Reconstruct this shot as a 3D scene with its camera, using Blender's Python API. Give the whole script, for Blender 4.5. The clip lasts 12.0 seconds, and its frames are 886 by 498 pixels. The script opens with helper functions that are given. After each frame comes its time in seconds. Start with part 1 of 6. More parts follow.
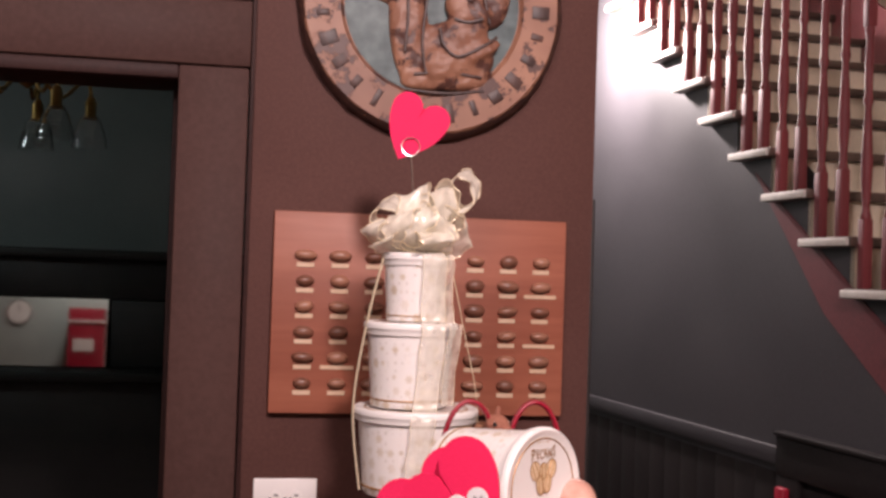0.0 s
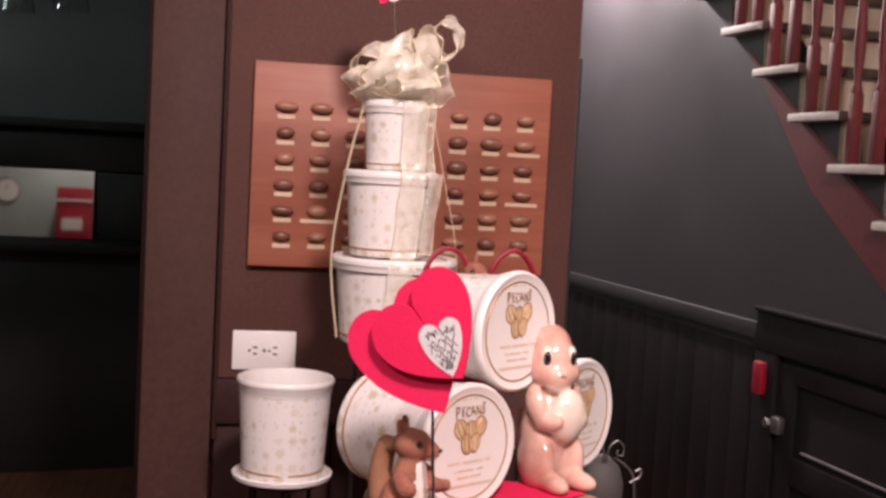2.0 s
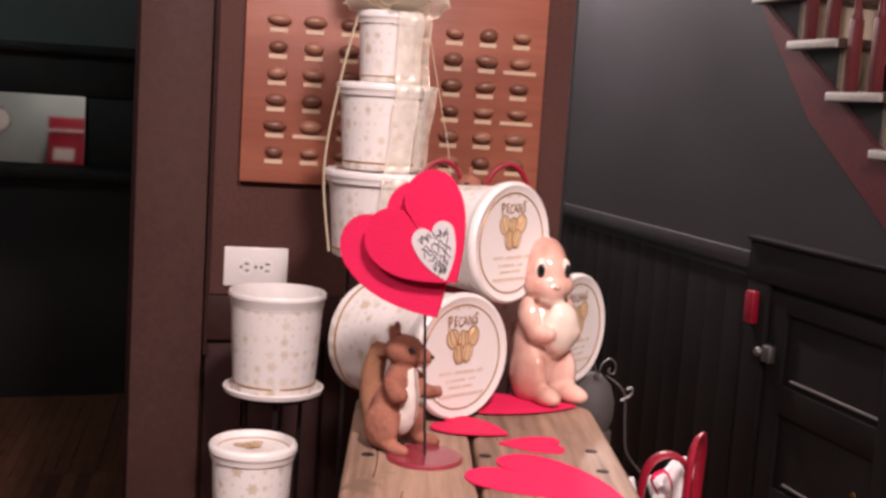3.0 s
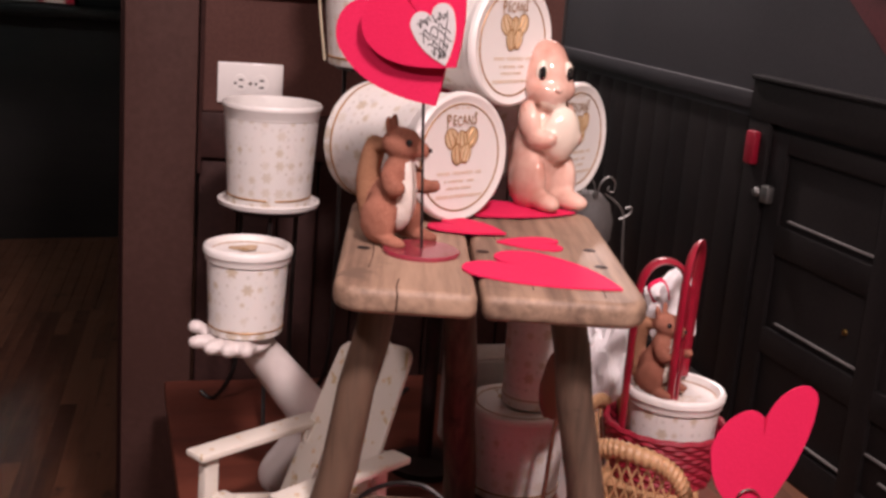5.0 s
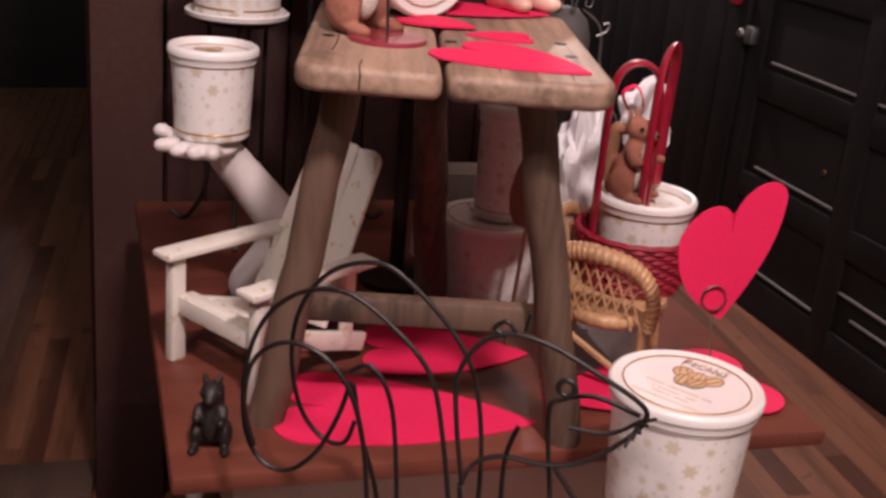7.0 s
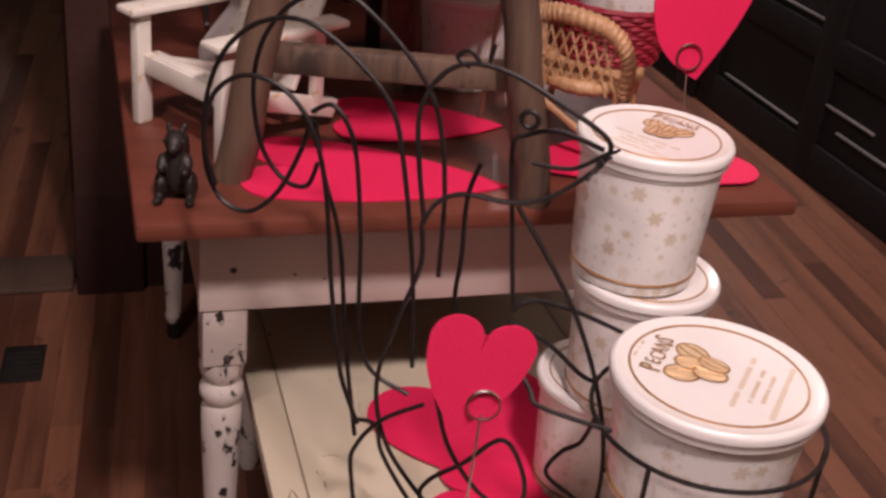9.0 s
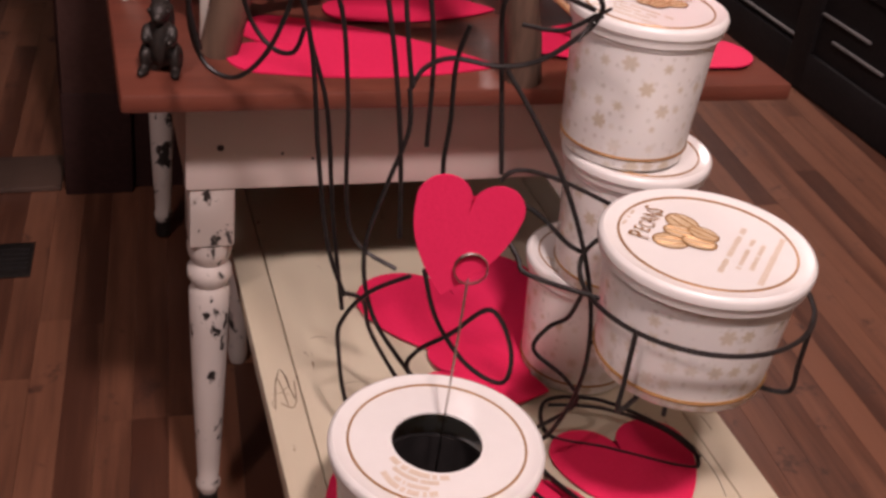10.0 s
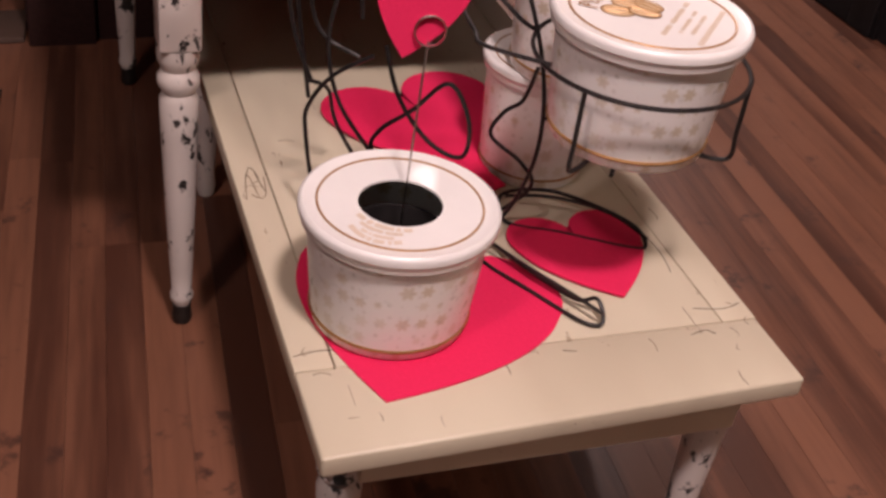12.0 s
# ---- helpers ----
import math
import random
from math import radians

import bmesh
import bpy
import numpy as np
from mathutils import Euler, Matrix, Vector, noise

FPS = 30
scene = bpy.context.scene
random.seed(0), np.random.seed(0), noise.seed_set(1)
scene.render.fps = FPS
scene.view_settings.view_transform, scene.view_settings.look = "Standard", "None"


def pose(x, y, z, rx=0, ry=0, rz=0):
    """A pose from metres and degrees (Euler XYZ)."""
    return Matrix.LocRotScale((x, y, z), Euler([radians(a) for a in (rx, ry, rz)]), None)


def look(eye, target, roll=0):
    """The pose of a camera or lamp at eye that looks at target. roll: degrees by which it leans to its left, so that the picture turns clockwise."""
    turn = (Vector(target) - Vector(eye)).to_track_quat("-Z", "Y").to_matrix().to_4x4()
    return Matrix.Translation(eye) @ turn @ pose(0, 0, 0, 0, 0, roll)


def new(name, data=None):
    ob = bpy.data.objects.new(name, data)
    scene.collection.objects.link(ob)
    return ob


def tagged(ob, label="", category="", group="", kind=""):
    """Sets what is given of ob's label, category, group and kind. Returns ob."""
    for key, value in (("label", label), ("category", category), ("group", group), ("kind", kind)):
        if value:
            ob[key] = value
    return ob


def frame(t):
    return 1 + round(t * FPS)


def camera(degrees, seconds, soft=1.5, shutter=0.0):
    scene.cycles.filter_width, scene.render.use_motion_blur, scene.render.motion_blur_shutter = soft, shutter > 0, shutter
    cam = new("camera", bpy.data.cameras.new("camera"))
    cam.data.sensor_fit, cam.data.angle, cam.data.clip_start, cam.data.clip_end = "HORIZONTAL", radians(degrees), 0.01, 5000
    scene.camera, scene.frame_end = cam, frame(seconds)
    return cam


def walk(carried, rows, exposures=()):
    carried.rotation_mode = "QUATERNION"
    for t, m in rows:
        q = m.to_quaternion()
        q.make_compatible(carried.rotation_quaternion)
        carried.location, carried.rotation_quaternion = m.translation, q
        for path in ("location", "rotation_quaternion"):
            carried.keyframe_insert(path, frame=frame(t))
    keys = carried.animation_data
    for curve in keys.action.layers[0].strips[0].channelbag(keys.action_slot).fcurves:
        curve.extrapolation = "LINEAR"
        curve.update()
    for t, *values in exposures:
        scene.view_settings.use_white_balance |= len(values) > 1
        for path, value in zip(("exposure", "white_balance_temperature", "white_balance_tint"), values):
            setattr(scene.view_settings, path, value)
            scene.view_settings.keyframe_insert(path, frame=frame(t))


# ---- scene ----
cam = camera(41.8, 12.0, soft=3.0)
PATH = [
    (0, (0.044, -0.144, 1.646), (0.4, 1.824, 1.692), 1.9),
    (0.5, (0.047, -0.14, 1.63), (0.422, 1.825, 1.631), 2.4),
    (1, (0.051, -0.132, 1.613), (0.425, 1.832, 1.57), 2.7),
    (1.5, (0.059, -0.133, 1.595), (0.441, 1.829, 1.509), 3.0),
    (2, (0.068, -0.129, 1.577), (0.446, 1.83, 1.437), 3.0),
    (2.5, (0.071, -0.123, 1.557), (0.457, 1.83, 1.364), 3.4),
    (4.5, (0.076, -0.103, 1.477), (0.482, 1.81, 1.061), 4.2),
    (5, (0.079, -0.102, 1.453), (0.486, 1.797, 0.975), 4.5),
    (5.5, (0.083, -0.099, 1.433), (0.498, 1.783, 0.901), 4.7),
    (6, (0.089, -0.102, 1.417), (0.516, 1.764, 0.838), 4.8),
    (6.5, (0.1, -0.106, 1.389), (0.53, 1.737, 0.742), 5.1),
    (7, (0.107, -0.114, 1.362), (0.541, 1.713, 0.674), 5.2),
    (9, (0.141, -0.146, 1.258), (0.585, 1.57, 0.332), 6.4),
    (9.5, (0.149, -0.155, 1.224), (0.599, 1.529, 0.242), 6.7),
    (10, (0.148, -0.169, 1.198), (0.602, 1.486, 0.171), 7.2),
    (10.5, (0.142, -0.196, 1.174), (0.614, 1.421, 0.096), 7.5),
    (11, (0.143, -0.222, 1.152), (0.625, 1.366, 0.036), 7.8),
    (11.5, (0.131, -0.266, 1.13), (0.62, 1.31, 0.001), 8.0),
    (12, (0.126, -0.311, 1.113), (0.641, 1.249, -0.028), 8.2),
]
walk(cam, [(t, look(eye, target, roll)) for t, eye, target, roll in PATH], [(0, 0.27), (2.5, 0.29), (4.5, 0.23), (7, 0.09), (9, 0.06), (12, 0.12)])

# ---- light ----
world = bpy.data.worlds.new("world")
scene.world = world
world.use_nodes = True
world.node_tree.nodes["Background"].inputs[0].default_value = (0.55, 0.5, 0.5, 1)
world.node_tree.nodes["Background"].inputs[1].default_value = 0.045


def lamp(name, kind, place, target, power, colour, size):
    data = bpy.data.lights.new(name, kind)
    data.energy, data.color = power, colour
    if kind == "AREA":
        data.shape, data.size = "DISK", size
    else:
        data.shadow_soft_size = size
    ob = new(name, data)
    ob.matrix_world = look(place, target)
    return ob


# Two unseen ceiling lamps added behind the camera, placed to suit the shadows.
lamp("unseen_hall_lamp", "AREA", (0.46, -0.52, 3.02), (0.45, 1.4, 0.9), 73, (1.0, 0.80, 0.80), 0.26)
lamp("unseen_entry_lamp", "AREA", (-0.95, -0.70, 3.02), (0.3, 1.4, 0.8), 26, (1.0, 0.80, 0.80), 0.30)
lamp("stair_lamp", "POINT", (1.42, 4.60, 2.70), (1.8, 4.6, 2.4), 165, (1.0, 0.84, 0.83), 0.05)
# Fill added on the south wall, to brighten its image in the mirror.
lamp("mirror_fill", "AREA", (-1.75, -2.55, 2.95), (-1.8, -3.4, 1.2), 14, (1.0, 0.9, 0.86), 0.3)
# Weak fill added for the parlour, where no fitting is lit.
lamp("parlour_fill", "AREA", (-2.2, 4.2, 2.6), (-1.2, 5.6, 1.6), 5.6, (0.82, 0.95, 0.95), 0.4)

# ---- materials ----


def nodes_of(name):
    m = bpy.data.materials.new(name)
    m.use_nodes = True
    t = m.node_tree
    return m, t, t.nodes["Principled BSDF"]


def node(t, kind, **values):
    n = t.nodes.new(kind)
    for k, v in values.items():
        if k in n.inputs:
            n.inputs[k].default_value = v
    return n


def math_node(t, op, a, b=None, clamp=False):
    n = t.nodes.new("ShaderNodeMath")
    n.operation, n.use_clamp = op, clamp
    for i, v in enumerate((a, b)):
        if v is None:
            continue
        if isinstance(v, (int, float)):
            n.inputs[i].default_value = v
        else:
            t.links.new(v, n.inputs[i])
    return n.outputs[0]


def mix_colour(t, fac, a, b):
    n = t.nodes.new("ShaderNodeMix")
    n.data_type = "RGBA"
    for i, v in ((0, fac), (6, a), (7, b)):
        if isinstance(v, tuple):
            n.inputs[i].default_value = (*v, 1)[:4]
        elif isinstance(v, (int, float)):
            n.inputs[i].default_value = v
        else:
            t.links.new(v, n.inputs[i])
    return n.outputs[2]


def ramp(t, value, lo, hi):
    n = t.nodes.new("ShaderNodeMapRange")
    n.interpolation_type = "SMOOTHSTEP"
    n.inputs[1].default_value, n.inputs[2].default_value = lo, hi
    t.links.new(value, n.inputs[0])
    return n.outputs[0]


def coords(t, stretch=(1, 1, 1), spin=0.0, own=True):
    c = t.nodes.new("ShaderNodeTexCoord")
    mp = t.nodes.new("ShaderNodeMapping")
    mp.inputs["Scale"].default_value = stretch
    t.links.new(c.outputs["Object"], mp.inputs["Vector"])
    if own:
        info = t.nodes.new("ShaderNodeObjectInfo")
        shift = t.nodes.new("ShaderNodeVectorMath")
        shift.operation = "MULTIPLY_ADD"
        t.links.new(info.outputs["Random"], shift.inputs[0])
        shift.inputs[1].default_value = (7.3, 3.1, 5.7)
        t.links.new(mp.outputs[0], shift.inputs[2])
        return shift.outputs[0], info.outputs["Random"]
    return mp.outputs[0], None


def noise_of(t, vec, scale, detail=4.0, rough=0.55):
    n = node(t, "ShaderNodeTexNoise", Scale=scale, Detail=detail, Roughness=rough)
    t.links.new(vec, n.inputs["Vector"])
    return n.outputs["Fac"]


def bump_of(t, height, strength, distance=0.002):
    b = node(t, "ShaderNodeBump", Strength=strength, Distance=distance)
    t.links.new(height, b.inputs["Height"])
    return b.outputs[0]


def plain(name, a, b, rough=0.5, scale=30.0, bump=0.15, metal=0.0, coat=0.0, big=2.5, dist=0.002, spec=0.5):
    """Two tones at two scales of noise, with fine relief."""
    m, t, p = nodes_of(name)
    v, _ = coords(t)
    fine, broad = noise_of(t, v, scale), noise_of(t, v, big, 3.0)
    f = math_node(t, "MULTIPLY_ADD", fine, 0.5)
    t.nodes[-1].inputs[2].default_value = 0.0
    f = math_node(t, "ADD", f, math_node(t, "MULTIPLY", broad, 0.5))
    t.links.new(mix_colour(t, ramp(t, f, 0.35, 0.65), a, b), p.inputs["Base Color"])
    r = math_node(t, "MULTIPLY_ADD", broad, 0.25)
    t.nodes[-1].inputs[2].default_value = rough - 0.12
    t.links.new(r, p.inputs["Roughness"])
    p.inputs["Metallic"].default_value = metal
    p.inputs["Coat Weight"].default_value = coat
    p.inputs["Specular IOR Level"].default_value = spec
    t.links.new(bump_of(t, fine, bump, dist), p.inputs["Normal"])
    return m


def wood(name, a, b, along="y", rough=0.4, scale=14.0, vary=0.3, bump=0.2, wear=None, coat=0.0):
    """Grain drawn out along one axis, tones that change from board to board."""
    m, t, p = nodes_of(name)
    stretch = {"x": (0.07, 1, 1), "y": (1, 0.07, 1), "z": (1, 1, 0.07)}[along]
    v, rnd = coords(t, stretch)
    grain, fibre = noise_of(t, v, scale, 5.0, 0.6), noise_of(t, v, scale * 7, 3.0)
    f = math_node(t, "ADD", math_node(t, "MULTIPLY", grain, 0.7), math_node(t, "MULTIPLY", fibre, 0.3))
    f = math_node(t, "ADD", f, math_node(t, "MULTIPLY", math_node(t, "SUBTRACT", rnd, 0.5), vary))
    col = mix_colour(t, ramp(t, f, 0.32, 0.68), a, b)
    v2, _ = coords(t)
    broad = noise_of(t, v2, 9.0, 5.0, 0.65)
    if wear:
        col = mix_colour(t, ramp(t, broad, 0.60, 0.70), col, wear)
    t.links.new(col, p.inputs["Base Color"])
    r = math_node(t, "MULTIPLY_ADD", broad, 0.3)
    t.nodes[-1].inputs[2].default_value = rough - 0.15
    t.links.new(r, p.inputs["Roughness"])
    p.inputs["Coat Weight"].default_value = coat
    t.links.new(bump_of(t, f, bump, 0.0015), p.inputs["Normal"])
    return m


def worn_paint(name, paint, shade, under, amount=0.62, scale=22.0, rough=0.45, stretch=(1, 1, 0.5)):
    """Old paint with chips down to the wood, and faint brush marks."""
    m, t, p = nodes_of(name)
    v, _ = coords(t, stretch)
    chips, tone, brush = noise_of(t, v, scale, 6.0, 0.7), noise_of(t, v, 4.0, 3.0), noise_of(t, v, 120.0, 2.0)
    mask = ramp(t, chips, amount, amount + 0.03)
    col = mix_colour(t, mask, mix_colour(t, ramp(t, tone, 0.35, 0.7), paint, shade), under)
    t.links.new(col, p.inputs["Base Color"])
    p.inputs["Roughness"].default_value = rough
    h = math_node(t, "SUBTRACT", math_node(t, "MULTIPLY", brush, 0.15), mask)
    t.links.new(bump_of(t, h, 0.4, 0.001), p.inputs["Normal"])
    return m


def printed_plastic(name):
    """White plastic with rows of small gold and grey snow flowers, laid out on the mesh's own UV in metres."""
    m, t, p = nodes_of(name)
    uv = t.nodes.new("ShaderNodeUVMap")
    base = (0.745, 0.712, 0.686)
    col, last = None, None
    for scale, size, petals, tint, seed in ((43.0, 0.36, 6, (0.46, 0.35, 0.20), 0.0), (70.0, 0.20, 5, (0.50, 0.45, 0.40), 0.37)):
        mp = node(t, "ShaderNodeMapping")
        mp.inputs["Location"].default_value = (seed, seed * 2, 0)
        t.links.new(uv.outputs[0], mp.inputs[0])
        vor = node(t, "ShaderNodeTexVoronoi", Scale=scale, Randomness=0.38)
        vor.voronoi_dimensions = "2D"
        t.links.new(mp.outputs[0], vor.inputs["Vector"])
        sub = t.nodes.new("ShaderNodeVectorMath")
        sub.operation = "SUBTRACT"
        sc = t.nodes.new("ShaderNodeVectorMath")
        sc.operation = "SCALE"
        sc.inputs["Scale"].default_value = 1.0
        t.links.new(mp.outputs[0], sc.inputs[0])
        t.links.new(sc.outputs[0], sub.inputs[0])
        t.links.new(vor.outputs["Position"], sub.inputs[1])
        sep = t.nodes.new("ShaderNodeSeparateXYZ")
        t.links.new(sub.outputs[0], sep.inputs[0])
        ang = math_node(t, "ARCTAN2", sep.outputs[1], sep.outputs[0])
        star = math_node(t, "ABSOLUTE", math_node(t, "COSINE", math_node(t, "MULTIPLY", ang, petals / 2)))
        split = t.nodes.new("ShaderNodeSeparateColor")
        t.links.new(vor.outputs["Color"], split.inputs[0])
        big = math_node(t, "MULTIPLY_ADD", split.outputs[0], 0.75)
        t.nodes[-1].inputs[2].default_value = 0.45
        reach = math_node(t, "MULTIPLY", math_node(t, "MULTIPLY_ADD", star, 0.4), size)
        t.nodes[-2].inputs[2].default_value = 0.6
        reach = math_node(t, "MULTIPLY", reach, big)
        edge = math_node(t, "SUBTRACT", reach, vor.outputs["Distance"])
        mask = math_node(t, "MULTIPLY", ramp(t, edge, -0.10, 0.13), math_node(t, "GREATER_THAN", split.outputs[1], 0.30))
        mask = math_node(t, "MULTIPLY", mask, math_node(t, "MULTIPLY_ADD", split.outputs[2], 0.42))
        t.nodes[-2].inputs[2].default_value = 0.24
        col = mix_colour(t, mask, col or base, tint)
    t.links.new(col, p.inputs["Base Color"])
    v, _ = coords(t)
    scuff = noise_of(t, v, 60.0)
    r = math_node(t, "MULTIPLY_ADD", scuff, 0.2)
    t.nodes[-1].inputs[2].default_value = 0.2
    t.links.new(r, p.inputs["Roughness"])
    p.inputs["Subsurface Weight"].default_value = 0.08
    p.inputs["Subsurface Radius"].default_value = (0.01, 0.008, 0.006)
    t.links.new(bump_of(t, scuff, 0.04), p.inputs["Normal"])
    return m


def glass_mat(name, tint=(1, 1, 1), rough=0.02):
    m, t, p = nodes_of(name)
    p.inputs["Base Color"].default_value = (*tint, 1)
    p.inputs["Transmission Weight"].default_value = 1.0
    p.inputs["Roughness"].default_value = rough
    return m


def sheer(name, colour, open_share=0.35, scale=900.0):
    """Woven gauze: threads with gaps between them."""
    m, t, p = nodes_of(name)
    v, _ = coords(t, own=False)
    p.inputs["Base Color"].default_value = (*colour, 1)
    p.inputs["Roughness"].default_value = 0.24
    p.inputs["Metallic"].default_value = 0.06
    n = noise_of(t, v, 55.0, 3.0)
    a = math_node(t, "MULTIPLY_ADD", n, 0.5)
    t.nodes[-1].inputs[2].default_value = 1.0 - open_share - 0.12
    t.links.new(a, p.inputs["Alpha"])
    t.links.new(bump_of(t, noise_of(t, v, scale), 0.3, 0.0005), p.inputs["Normal"])
    return m


